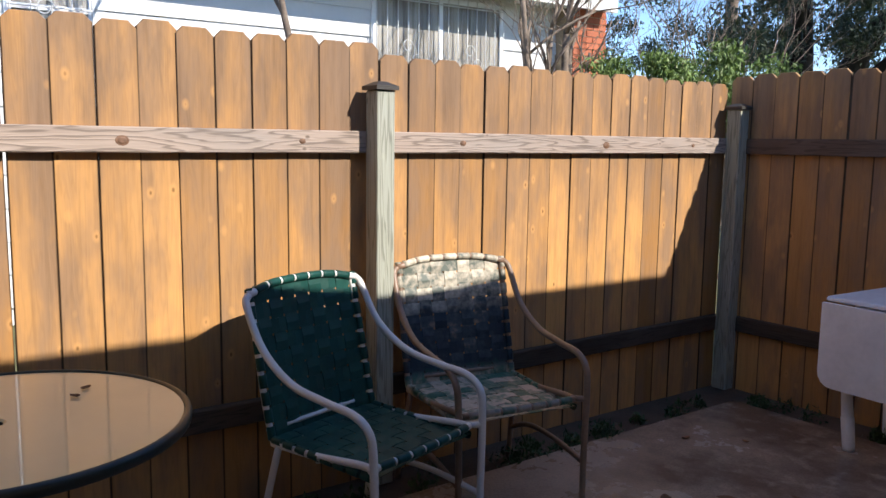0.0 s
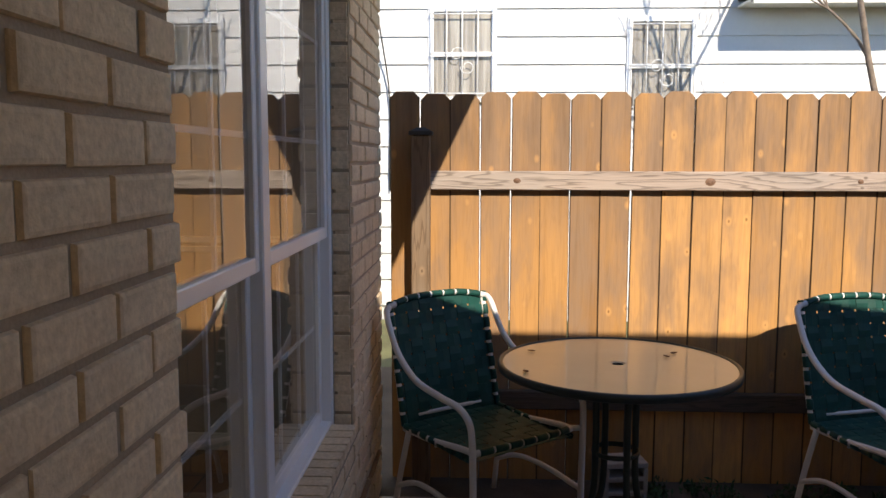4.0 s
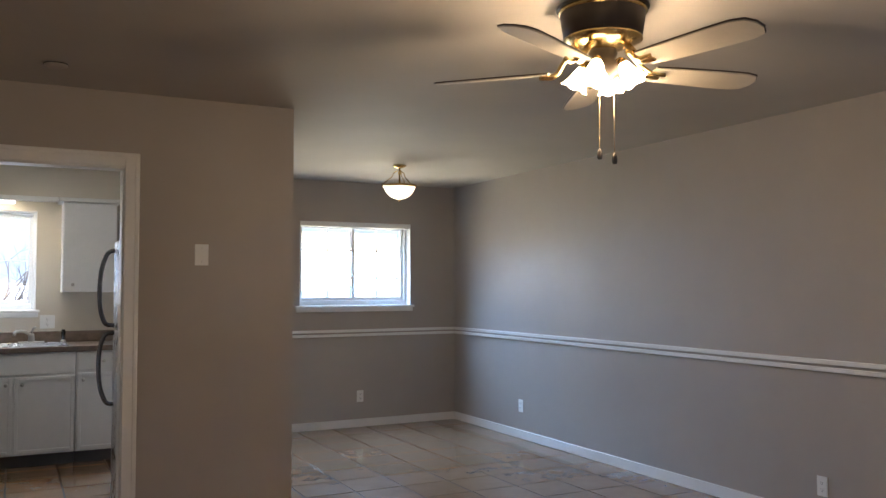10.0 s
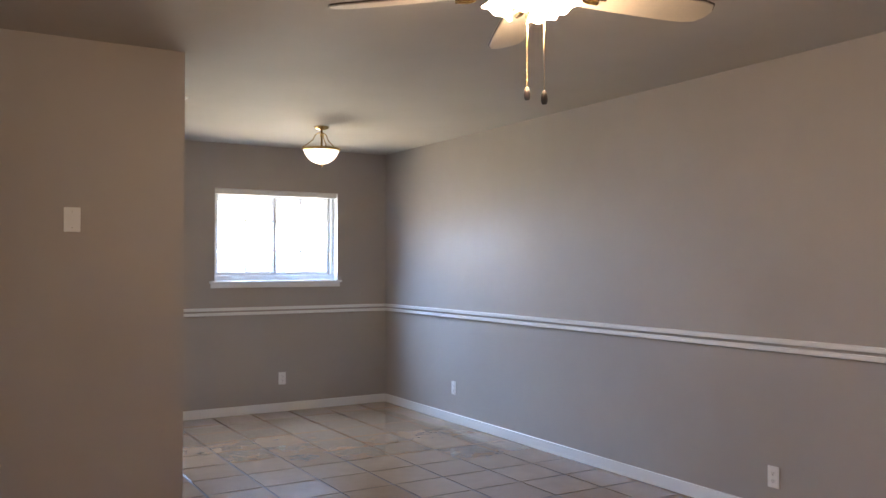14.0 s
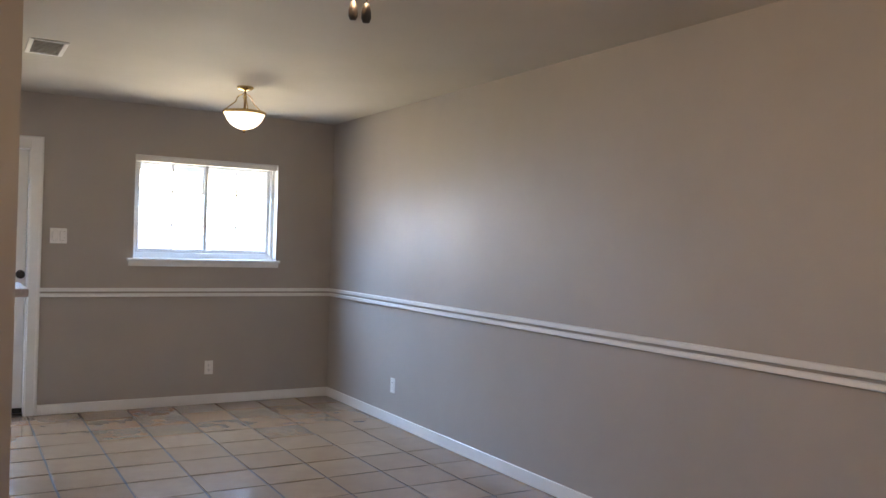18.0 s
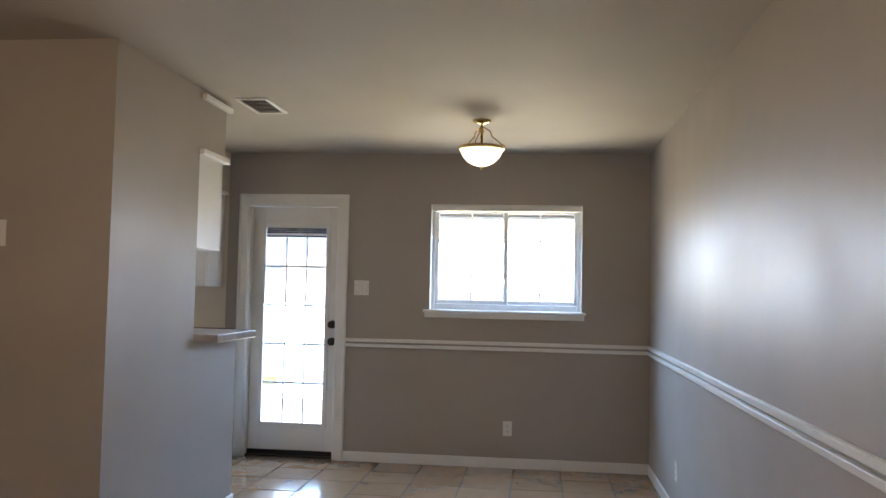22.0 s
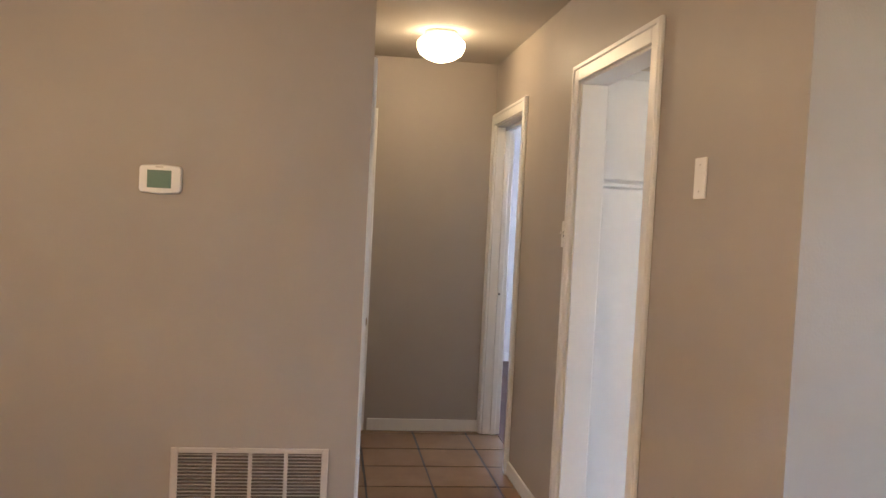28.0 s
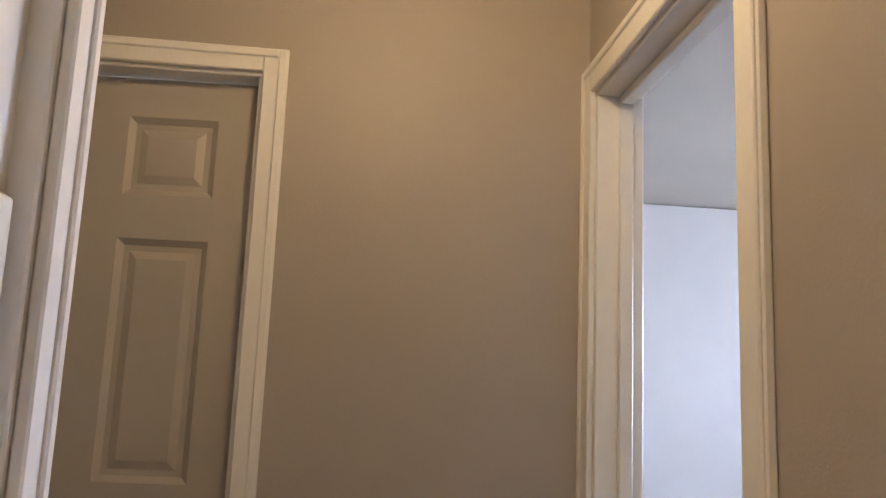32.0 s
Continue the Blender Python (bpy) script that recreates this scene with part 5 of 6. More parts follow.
fence_run("wooden_fence", pose(FX + 0.02 - 38 * 0.1445, -4.225, G + 0.03, 0, 0, -90), 38 * 0.1445, "shaded cedar picket fence with dog-eared tops", [0.20, 2.64], M_RAILBROWN, 0.1445,
          0.0, [(0.20, 2.64), (2.64, 5.415)])


def strap_weave(parent, material, width, height, nx, ny, m, bow=0.02, th=0.0022, gap=0.0085):
    """Woven vinyl straps over a frame: nx upright and ny level straps, over and under each other, each a part."""
    inner = width - 0.055
    sx, sz = inner / nx, height / ny

    def at(u, v, off):
        return m @ Vector((u, off - bow * (1 - (2 * u / width) ** 2), v))

    def strap(rows):
        bm = bmesh.new()
        prev = None
        for a, b in rows:
            cur = [bm.verts.new(a), bm.verts.new(b)]
            if prev:
                bm.faces.new([prev[0], prev[1], cur[1], cur[0]])
            prev = cur
        bmesh.ops.recalc_face_normals(bm, faces=bm.faces)
        bmesh.ops.solidify(bm, geom=list(bm.faces), thickness=0.0018)
        part("strap", bm, material, parent)
    for i in range(nx):
        u0 = -inner / 2 + i * sx + gap / 2
        u1 = u0 + sx - gap
        rows = []
        for j in range(2 * ny + 1):
            v = height * j / (2 * ny)
            o = th * (1.0 if j % 2 == 0 else (2.2 if (i + j // 2) % 2 else -0.6))
            rows.append((at(u0, v, o), at(u1, v, o)))
        strap(rows)
    for j in range(ny):
        v0 = j * sz + gap / 2
        v1 = v0 + sz - gap
        rows = [(at(-width / 2, v0, th), at(-width / 2, v1, th))]
        for i in range(2 * nx + 1):
            u = -inner / 2 + inner * i / (2 * nx)
            o = th * (1.0 if i % 2 == 0 else (-0.6 if (j + i // 2) % 2 else 2.2))
            rows.append((at(u, v0, o), at(u, v1, o)))
        rows.append((at(width / 2, v0, th), at(width / 2, v1, th)))
        strap(rows)
        for s in (-1, 1):
            half = sz * 0.39
            part("strap_wrap", lathe([(0.0135, -half), (0.0143, -half + 0.002), (0.0143, half - 0.002), (0.0135, half)], 10, m=m @ Matrix.Translation((s * (width / 2 - 0.008), 0, (j + 0.5) * sz))), material, parent)


def along_line(line, x):
    """The place on a line of points, rising in x, at which it passes x."""
    for p, q in zip(line, line[1:]):
        if p.x <= x <= q.x:
            return p.lerp(q, (x - p.x) / (q.x - p.x))
    return line[-1] if x > 0 else line[0]


def patio_chair(m, frame_mat, strap_mat, label, group="patio chairs"):
    """A strap chair: bent tube arms that run from the back's top to the front legs. Front is -y."""
    t = thing("patio_chair", m, label, "chair", group)
    w = 0.285
    for s in (-1, 1):
        side = tube(curve_points([(s * (w - 0.02), 0.30, 0.905), (s * w, 0.285, 0.87), (s * (w + 0.005), 0.20, 0.735), (s * (w + 0.01), 0.06, 0.645), (s * (w + 0.01), -0.10, 0.615), (s * (w + 0.01), -0.22, 0.60), (s * (w + 0.008), -0.285, 0.555), (s * (w + 0.005), -0.30, 0.46), (s * w, -0.30, 0.2), (s * w, -0.30, 0.0)], 6), 0.0135, 10)
        part("arm", side, frame_mat, t)
        part("back_upright", tube(curve_points([(s * (w - 0.035), 0.31, 0.905), (s * (w - 0.03), 0.27, 0.72), (s * (w - 0.03), 0.225, 0.50), (s * (w - 0.03), 0.19, 0.40)], 5), 0.012, 10), frame_mat, t)
        part("leg", tube(curve_points([(s * (w - 0.025), 0.16, 0.40), (s * (w - 0.015), 0.21, 0.2), (s * (w - 0.005), 0.25, 0.0)], 4), 0.0125, 10), frame_mat, t)
        part("seat_side", tube(curve_points([(s * (w - 0.03), 0.195, 0.40), (s * (w - 0.03), 0.0, 0.405), (s * (w - 0.03), -0.20, 0.425), (s * (w - 0.03), -0.265, 0.425)], 4), 0.0125, 10), frame_mat, t)
        part("seat_bracket", tube([(s * (w - 0.03), -0.25, 0.425), (s * (w + 0.002), -0.298, 0.43)], 0.012, 8), frame_mat, t)
        part("stretcher", tube(curve_points([(s * w, -0.30, 0.17), (s * (w - 0.005), -0.1, 0.205), (s * (w - 0.01), 0.08, 0.205), (s * (w - 0.012), 0.225, 0.15)], 5), 0.0115, 8), frame_mat, t)
    top_line = curve_points([(-(w - 0.02), 0.30, 0.905), (-0.12, 0.325, 0.93), (0.12, 0.325, 0.93), (w - 0.02, 0.30, 0.905)], 5)
    front_line = curve_points([(-(w - 0.03), -0.265, 0.425), (-0.1, -0.285, 0.43), (0.1, -0.285, 0.43), (w - 0.03, -0.265, 0.425)], 4)
    part("back_rail", tube(top_line, 0.0135, 10), frame_mat, t)
    part("seat_rail", tube([(-(w - 0.03), 0.195, 0.40), (w - 0.03, 0.195, 0.40)], 0.0125, 10), frame_mat, t)
    part("front_rail", tube(front_line, 0.0132, 10), frame_mat, t)
    back = part("backrest", tube([(-(w - 0.03), 0.222, 0.44), (w - 0.03, 0.222, 0.44)], 0.009, 8), frame_mat, t, "woven vinyl strap back")
    strap_weave(back, strap_mat, 2 * (w - 0.022), 0.537, 7, 9, pose(0, 0.197, 0.405, -12.5, 0, 0), -0.018)
    seat = part("seat", tube([(-(w - 0.03), -0.02, 0.388), (w - 0.03, -0.02, 0.388)], 0.008, 8), frame_mat, t, "woven vinyl strap seat")
    strap_weave(seat, strap_mat, 2 * (w - 0.022), 0.475, 7, 8, pose(0, 0.20, 0.414, 92.5, 0, 0), -0.006)
    for rail in (top_line, front_line):
        for k in range(7):
            x = (2 * w - 0.099) * ((k + 0.5) / 7 - 0.5)
            part("strap_wrap", tube([along_line(rail, x + d) for d in (-0.029, -0.015, 0.0, 0.015, 0.029)], 0.0149, 12), strap_mat, t)
    return t


def face_angle(dx, dy):
    """The turn about z that points a thing's front (-y) along dx, dy."""
    return math.degrees(math.atan2(dx, -dy))


patio_chair(pose(2.29, -1.365, G, 0, 0, face_angle(-0.955, -0.28)), M_WHITEFRAME, M_STRAP, "white tube patio chair with dark green woven straps")
patio_chair(pose(2.42, -2.015, G, 0, 0, face_angle(-0.985, 0.15)), M_TANFRAME, M_STRAPOLD, "brown tube patio chair with mildewed straps and a painted shadow line by the fence")
patio_chair(pose(2.30, 0.335, G, 0, 0, face_angle(-0.775, -0.63)), M_WHITEFRAME, M_STRAP, "white tube patio chair with green straps near the brick wall")

table = thing("patio_table", pose(2.02, -0.175, G + 0.012), "round patio table with a glossy tan top and dark rim", "table")
R = 0.447
part("tabletop", lathe([(0.022, 0.742), (0.03, 0.748), (R - 0.014, 0.748), (R - 0.0125, 0.744), (R - 0.0125, 0.732), (0.022, 0.732), (0.022, 0.742)], 64, flat=True), M_TABLETOP, table, "glossy tan top with an umbrella hole")
part("rim", lathe([(R - 0.012, 0.730), (R - 0.012, 0.750), (R - 0.005, 0.754), (R + 0.004, 0.750), (R + 0.006, 0.738), (R + 0.003, 0.724), (R - 0.008, 0.720), (R - 0.012, 0.730)], 64), M_TABLEEDGE, table, "dark green metal rim")
for k in range(4):
    m = pose(0, 0, 0, 0, 0, 20 + 90 * k)
    part("leg", tube(curve_points([m @ Vector(p) for p in ((0.09, 0, 0.715), (0.085, 0, 0.45), (0.10, 0, 0.22), (0.19, 0, 0.10), (0.30, 0, 0.085), (0.345, 0, 0.055), (0.35, 0, 0.0))], 6), 0.0135, 10), M_TABLEEDGE, table)
part("umbrella_socket", lathe([(0.0215, 0.744), (0.0215, 0.70), (0.0, 0.70)], 20), M_RUBBER, table, "dark umbrella socket")
part("brace_ring", lathe([(0.084, 0.395), (0.092, 0.40), (0.092, 0.41), (0.084, 0.415), (0.084, 0.395)], 24), M_TABLEEDGE, table)
part("top_ring", lathe([(0.085, 0.705), (0.1, 0.71), (0.1, 0.725), (0.085, 0.728), (0.085, 0.705)], 24), M_TABLEEDGE, table)


def dry_leaf(m, size, bend):
    bm = bmesh.new()
    n = 7
    prev = None
    for k in range(n):
        t = k / (n - 1)
        w = size * 0.33 * math.sin(math.pi * min(1, t * 0.94 + 0.04))
        x = size * (t - 0.5)
        z = bend * (2 * t - 1) ** 2 + 0.002
        cur = [bm.verts.new((x, -w, z + 0.35 * w)), bm.verts.new((x, 0, z)), bm.verts.new((x, w, z + 0.35 * w))]
        if prev:
            bm.faces.new([prev[0], prev[1], cur[1], cur[0]])
            bm.faces.new([prev[1], prev[2], cur[2], cur[1]])
        prev = cur
    return single("dry_leaf", bm, M_LEAFDRY, "curled brown dry leaf lying on the patio", "leaf", m, "dry leaves")


for x, y, a in ((1.86, 0.18, 20), (2.19, 0.14, 80), (2.12, -0.38, 30), (2.18, -0.42, 120)):
    dry_leaf(pose(x, y, G + 0.7605, 0, 0, a), 0.035, 0.005)
for x, y, a, s in ((1.75, -2.75, 30, 0.09), (1.9, -2.55, 140, 0.07), (2.3, -3.2, 75, 0.05), (2.1, -3.4, 10, 0.04), (1.6, -3.0, 200, 0.04), (2.45, 0.5, 40, 0.05)):
    dry_leaf(pose(x, y, G + 0.001, 0, 0, a), s, 0.01)

blk = thing("concrete_block", pose(2.58, -0.30, G - 0.03, 0, 0, 8), "grey hollow concrete block standing by the fence", "concrete block")
part("block", soft(boxes((-0.07, 0.07, -0.10, 0.10, 0, 0.022), (-0.07, 0.07, -0.10, 0.10, 0.065, 0.085), (-0.07, 0.07, -0.10, 0.10, 0.128, 0.15), (-0.07, 0.07, -0.10, 0.10, 0.19, 0.215), (-0.07, 0.07, -0.10, -0.078, 0.022, 0.19), (-0.07, 0.07, 0.078, 0.10, 0.022, 0.19), (0.04, 0.07, -0.078, 0.078, 0.022, 0.19)), 0.004, 1), M_BLOCK, blk)

dl = thing("drop_leaf_table", pose(1.30, -3.86, G, 0, 0, -4), "chipped white painted drop-leaf table with turned legs", "table")
part("top", soft(boxes((-0.56, 0.56, -0.24, 0.27, 0.715, 0.74)), 0.01, 3), M_WHITEWOOD, dl)
bm = bmesh.new()
w, h, r = 0.56, 0.40, 0.07
out = [(-w, 0), (w, 0)] + [(w - r + r * math.cos(a), -h + r + r * math.sin(a)) for a in (0, -0.4, -0.8, -1.2, -1.57)] + [(-w + r + r * math.cos(a), -h + r + r * math.sin(a)) for a in (-1.57, -1.97, -2.37, -2.77, -3.14)]
fa = [bm.verts.new((x, 0.298, 0.712 + z)) for x, z in out]
fb = [bm.verts.new((x, 0.276, 0.712 + z)) for x, z in out]
bm.faces.new(fa)
bm.faces.new(fb[::-1])
for k in range(len(out)):
    bm.faces.new([fa[k], fb[k], fb[(k + 1) % len(out)], fa[(k + 1) % len(out)]])
bmesh.ops.recalc_face_normals(bm, faces=bm.faces)
part("leaf", bm, M_WHITEWOOD, dl, "hanging white leaf with rounded corners")
part("frame", boxes((-0.46, 0.46, -0.19, -0.165, 0.61, 0.715), (-0.46, 0.46, 0.165, 0.19, 0.61, 0.715), (-0.46, -0.435, -0.165, 0.165, 0.61, 0.715), (0.435, 0.46, -0.165, 0.165, 0.61, 0.715)), M_WHITEWOOD, dl)
for sx in (-1, 1):
    for sy in (-1, 1):
        m = Matrix.Translation((sx * 0.45, sy * 0.17, 0)) @ pose(0, 0, 0, -sy * 4, sx * 4, 0)
        part("leg", lathe([(0, 0), (0.026, 0), (0.029, 0.02), (0.031, 0.16), (0.027, 0.165), (0.028, 0.17), (0.024, 0.30), (0.027, 0.45), (0.03, 0.62), (0, 0.62)], 16, m=m), M_WHITEWOOD, dl)

# ---- plants by the fence and beyond ----


def leaf_cloud(name, blobs, count, size, material, seed, squash=0.8):
    """Many small leaves scattered through uneven clumps."""
    r = random.Random(seed)
    vs, fs = [], []
    for _ in range(count):
        cx, cy, cz, rad = r.choice(blobs)
        while True:
            d = Vector((r.uniform(-1, 1), r.uniform(-1, 1), r.uniform(-1, 1)))
            if 0.05 < d.length < 1:
                break
        d *= rad * (0.55 + 0.45 * r.random())
        c = Vector((cx + d.x, cy + d.y, cz + d.z * squash))
        a = Euler((r.uniform(0, 6.3), r.uniform(0, 6.3), r.uniform(0, 6.3))).to_matrix()
        s = size * r.uniform(0.5, 1.3)
        k = len(vs)
        for p in ((-s, 0, 0), (0, -0.32 * s, 0.1 * s), (s, 0, 0), (0, 0.32 * s, 0.1 * s)):
            vs.append(c + a @ Vector(p))
        fs.append((k, k + 1, k + 2, k + 3))
    me = bpy.data.meshes.new(name)
    me.from_pydata(vs, [], fs)
    me.materials.append(material)
    return me


def branches(bm, start, way, length, radius, depth, r, spread=0.6):
    """A limb that bends and forks."""
    pts, p, d = [start], Vector(start), Vector(way).normalized()
    steps = 4
    for _ in range(steps):
        d = (d + Vector((r.uniform(-1, 1), r.uniform(-1, 1), r.uniform(-0.6, 0.9))) * 0.22).normalized()
        p = p + d * length / steps
        pts.append(p.copy())
    tube(pts, radius, 6 if radius > 0.012 else 4, bm, radius * 0.6)
    if depth > 0:
        for _ in range(r.choice((2, 3, 3))):
            k = r.randint(2, steps)
            way2 = (d + Vector((r.uniform(-1, 1), r.uniform(-1, 1), r.uniform(-0.4, 0.8))) * spread).normalized()
            branches(bm, pts[k], way2, length * r.uniform(0.55, 0.8), radius * 0.5, depth - 1, r, spread)


def bare_tree(place, stems, label, seed, depth=4, reach=0.9):
    """stems: (foot, way, height, thickness); each runs up and then forks into thin twigs."""
    r = random.Random(seed)
    t = thing("bare_tree", pose(*place), label, "tree")
    for foot, way, height, radius in stems:
        bm = bmesh.new()
        p, d = Vector(foot), Vector(way).normalized()
        pts = [p.copy()]
        for k in range(6):
            d2 = (d + Vector((r.uniform(-1, 1), r.uniform(-1, 1), 0)) * 0.05).normalized()
            p = p + d2 * height / 6
            pts.append(p.copy())
        tube(curve_points(pts, 2), radius, 8, bm, radius * 0.6)
        for k in (4, 5, 5, 6, 6):
            way2 = d + Vector((r.uniform(-1, 1), r.uniform(-1, 1), r.uniform(-0.2, 0.6)))
            branches(bm, pts[k], way2, reach * r.uniform(0.6, 1.0), radius * 0.42, depth - 1, r, 0.75)
        part("trunk", bm, M_BARK, t)
    return t


bare_tree((5.2, -3.0, G - 0.08), [((0, 0, 0), (0.0, 0.235, 1), 3.6, 0.032), ((0.0, 0.86, 3.5), (0.0, 0.35, 1), 1.2, 0.018), ((0.0, 0.86, 3.5), (0.1, -0.5, 1), 1.2, 0.018)], "slender bare young tree behind the fence", 3, 5, 1.1)
bare_tree((5.2, -5.0, G - 0.08), [((0, 0.03, 0), (0.0, 0.13, 1), 2.7, 0.034), ((0.1, -0.05, 0), (0.0, 0.02, 1), 2.5, 0.036), ((0.0, -0.12, 0), (0.0, -0.03, 1), 2.45, 0.05), ((0.1, -0.10, 0), (0.1, 0.06, 1), 2.6, 0.025)], "bare many-stemmed tree behind the fence corner", 8)
bare_tree((5.3, -6.9, G - 0.08), [((0, 0, 0), (-0.1, 0.2, 0.9), 1.9, 0.022), ((0.2, 0, 0), (-0.3, -0.3, 1), 1.9, 0.02), ((0.3, -0.2, 0), (-0.1, -0.1, 1), 2.2, 0.02)], "bare twiggy shrub beyond the fence", 12, 5, 1.3)

oak = thing("evergreen_tree", pose(7.5, -12.8, G - 0.08), "dark evergreen tree with a dense crown", "tree")
bm = bmesh.new()
tube(curve_points([(0, 0, 0), (0.1, 0.1, 1.4), (0.0, 0.2, 3.0), (0.2, 0.1, 5.5)], 4), 0.42, 12, bm, 0.16)
tube(curve_points([(-0.75, -0.2, 0.0), (-0.8, -0.2, 1.6), (-0.75, -0.1, 2.7), (-1.6, 0.1, 3.6), (-2.6, 0.3, 4.4)], 4), 0.30, 10, bm, 0.09)
tube(curve_points([(0.1, 0.1, 3.0), (-0.5, 1.0, 3.9), (-1.2, 2.0, 4.6)], 4), 0.14, 8, bm, 0.05)
tube(curve_points([(-0.75, -0.2, 2.3), (-1.5, -0.2, 2.9), (-2.8, 0.4, 3.2)], 4), 0.16, 8, bm, 0.05)
part("trunk", bm, M_DARKBARK, oak)
r = random.Random(21)
blobs = [(r.uniform(-4.2, 0.5), r.uniform(-3.0, 3.5), r.uniform(2.9, 6.5), r.uniform(0.4, 0.9)) for _ in range(80)]
ob = new("crown", leaf_cloud("crown", blobs, 62000, 0.055, M_LEAF, 5))
ob.parent = oak
far = thing("evergreen_tree", pose(10.0, -14.5, G - 0.08), "tall dark tree behind the neighbouring house", "tree")
bm = bmesh.new()
tube(curve_points([(0, 0, 0), (0.1, 0.0, 3), (0.0, 0.1, 7.5)], 4), 0.22, 10, bm, 0.08)
part("trunk", bm, M_BARK, far)
blobs = [(r.uniform(-2.4, 2.6), r.uniform(-2.2, 3.2), r.uniform(2.6, 7.5), r.uniform(0.3, 0.8)) for _ in range(75)]
ob = new("crown", leaf_cloud("crown", blobs, 34000, 0.042, M_LEAF, 9))
ob.parent = far
hedge = thing("bush", pose(4.75, -6.3, G - 0.08) @ Matrix.Diagonal((1, 1, 1.05, 1)), "bright green leafy bush beyond the fence corner", "bush")
bm = bmesh.new()
for k in range(7):
    tube(curve_points([(r.uniform(-0.2, 0.2), r.uniform(-0.2, 0.2), 0), (r.uniform(-0.6, 0.6), r.uniform(-0.6, 0.6), 1.0), (r.uniform(-1, 1), r.uniform(-1, 1), 1.9)], 3), 0.02, 6, bm, 0.006)
part("stems", bm, M_BARK, hedge)
blobs = [(r.uniform(-0.95, 1.0), r.uniform(-0.8, 0.8), r.uniform(1.35, 2.08), r.uniform(0.18, 0.34)) for _ in range(40)]
ob = new("leaves", leaf_cloud("leaves", blobs, 20000, 0.032, M_BUSH, 13))
ob.parent = hedge

weeds = [(2.62 + r.uniform(-0.08, 0.12), r.uniform(-3.9, -0.3), G - 0.01, r.uniform(0.05, 0.11)) for _ in range(34)] + [(r.uniform(1.6, 2.5), -4.05 + r.uniform(-0.08, 0.05), G - 0.01, r.uniform(0.05, 0.1)) for _ in range(9)] + [(1.62, -4.1, G + 0.1 + 0.06 * k, 0.09) for k in range(6)]
tagged(new("weeds", leaf_cloud("weeds", weeds, 5200, 0.016, M_WEED, 17)), "low green weeds along the fence foot", "weeds", "", "stuff")

# ---- the neighbouring house ----
NX = 7.0
nb = thing("neighbour_house", pose(NX, -2.5, G - 0.06), "white clapboard house next door with barred windows", "house")
L0, L1 = -4.25, 9.0
part("wall", boxes((0.02, 5.0, L0, L1, 0, 4.4)), M_SIDING, nb, "white painted siding")
for k in range(14):
    bm = bmesh.new()
    z0, z1 = 0.15 + 0.26 * k, 0.15 + 0.26 * (k + 1) + 0.012
    vs = [bm.verts.new(p) for p in ((-0.014, L0, z0), (-0.014, L1, z0), (0.006, L1, z1), (0.006, L0, z1), (0.02, L0, z0), (0.02, L1, z0), (0.02, L1, z1), (0.02, L0, z1))]
    for f in ((0, 1, 2, 3), (4, 7, 6, 5), (0, 4, 5, 1), (3, 2, 6, 7), (0, 3, 7, 4), (1, 5, 6, 2)):
        bm.faces.new([vs[j] for j in f])
    part("siding_board", bm, M_SIDING, nb)
part("roof", boxes((-0.44, 5.6, L0 - 0.5, 0.45, 3.06, 3.16), (-0.44, -0.40, L0 - 0.5, 0.45, 2.98, 3.06), (-0.3, 5.4, 0.45, L1 + 0.4, 4.2, 4.32)), M_ROOF, nb, "shingled roof with a wide white eave")
part("eave", boxes((-0.48, -0.44, L0 - 0.5, 0.45, 2.96, 3.14), (-0.42, 0.0, L0 - 0.5, 0.45, 3.0, 3.02)), M_SOFFIT, nb)


def barred_window(y0, y1, z0, z1, split, scroll):
    """A window with an iron security grille, on the neighbour's wall."""
    w = thing_part(nb, (y0 + y1) / 2, z0)
    hw, h = (y1 - y0) / 2, z1 - z0
    part("frame", boxes((-0.03, 0.02, -hw - 0.05, -hw, -0.05, h + 0.05), (-0.03, 0.02, hw, hw + 0.05, -0.05, h + 0.05), (-0.03, 0.02, -hw, hw, h, h + 0.05), (-0.05, 0.02, -hw, hw, -0.05, 0)), M_MUNTIN, w)
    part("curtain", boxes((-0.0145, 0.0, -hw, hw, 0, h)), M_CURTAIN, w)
    part("pane", boxes((-0.024, -0.018, -hw, hw, 0, h)), M_DARKPANE, w)
    part("mullion", boxes((-0.034, -0.016, -hw, hw, h * 0.5 - 0.02, h * 0.5 + 0.02) if split == "z" else (-0.034, -0.016, -0.02, 0.02, 0, h)), M_MUNTIN, w)
    n = max(4, int((y1 - y0) / 0.115))
    for k in range(n + 1):
        y = -hw - 0.02 + (2 * hw + 0.04) * k / n
        part("bar", tube([(-0.075, y, -0.06), (-0.075, y, h + 0.06)], 0.006, 6), M_BARS, w)
    for z in (0.03, h - 0.03) + ((h * 0.5,) if scroll == 1 else ()):
        part("cross_bar", tube([(-0.075, -hw - 0.04, z), (-0.075, hw + 0.04, z)], 0.007, 6), M_BARS, w)
    for s in range(scroll):
        c = (s - (scroll - 1) / 2) * hw
        pts = []
        for k in range(22):
            a = k / 21 * 2 * math.pi * 1.1
            rad = 0.07 * (1 - 0.55 * k / 21)
            pts.append(Vector((-0.08, c + 0.05 - rad * math.cos(a) + 0.0, h * 0.42 + 0.06 + rad * math.sin(a))))
        part("scroll", tube(pts, 0.005, 5), M_BARS, w)
        part("scroll", tube([Vector((p.x, 2 * c - p.y, 2 * h * 0.42 - p.z)) for p in pts], 0.005, 5), M_BARS, w)


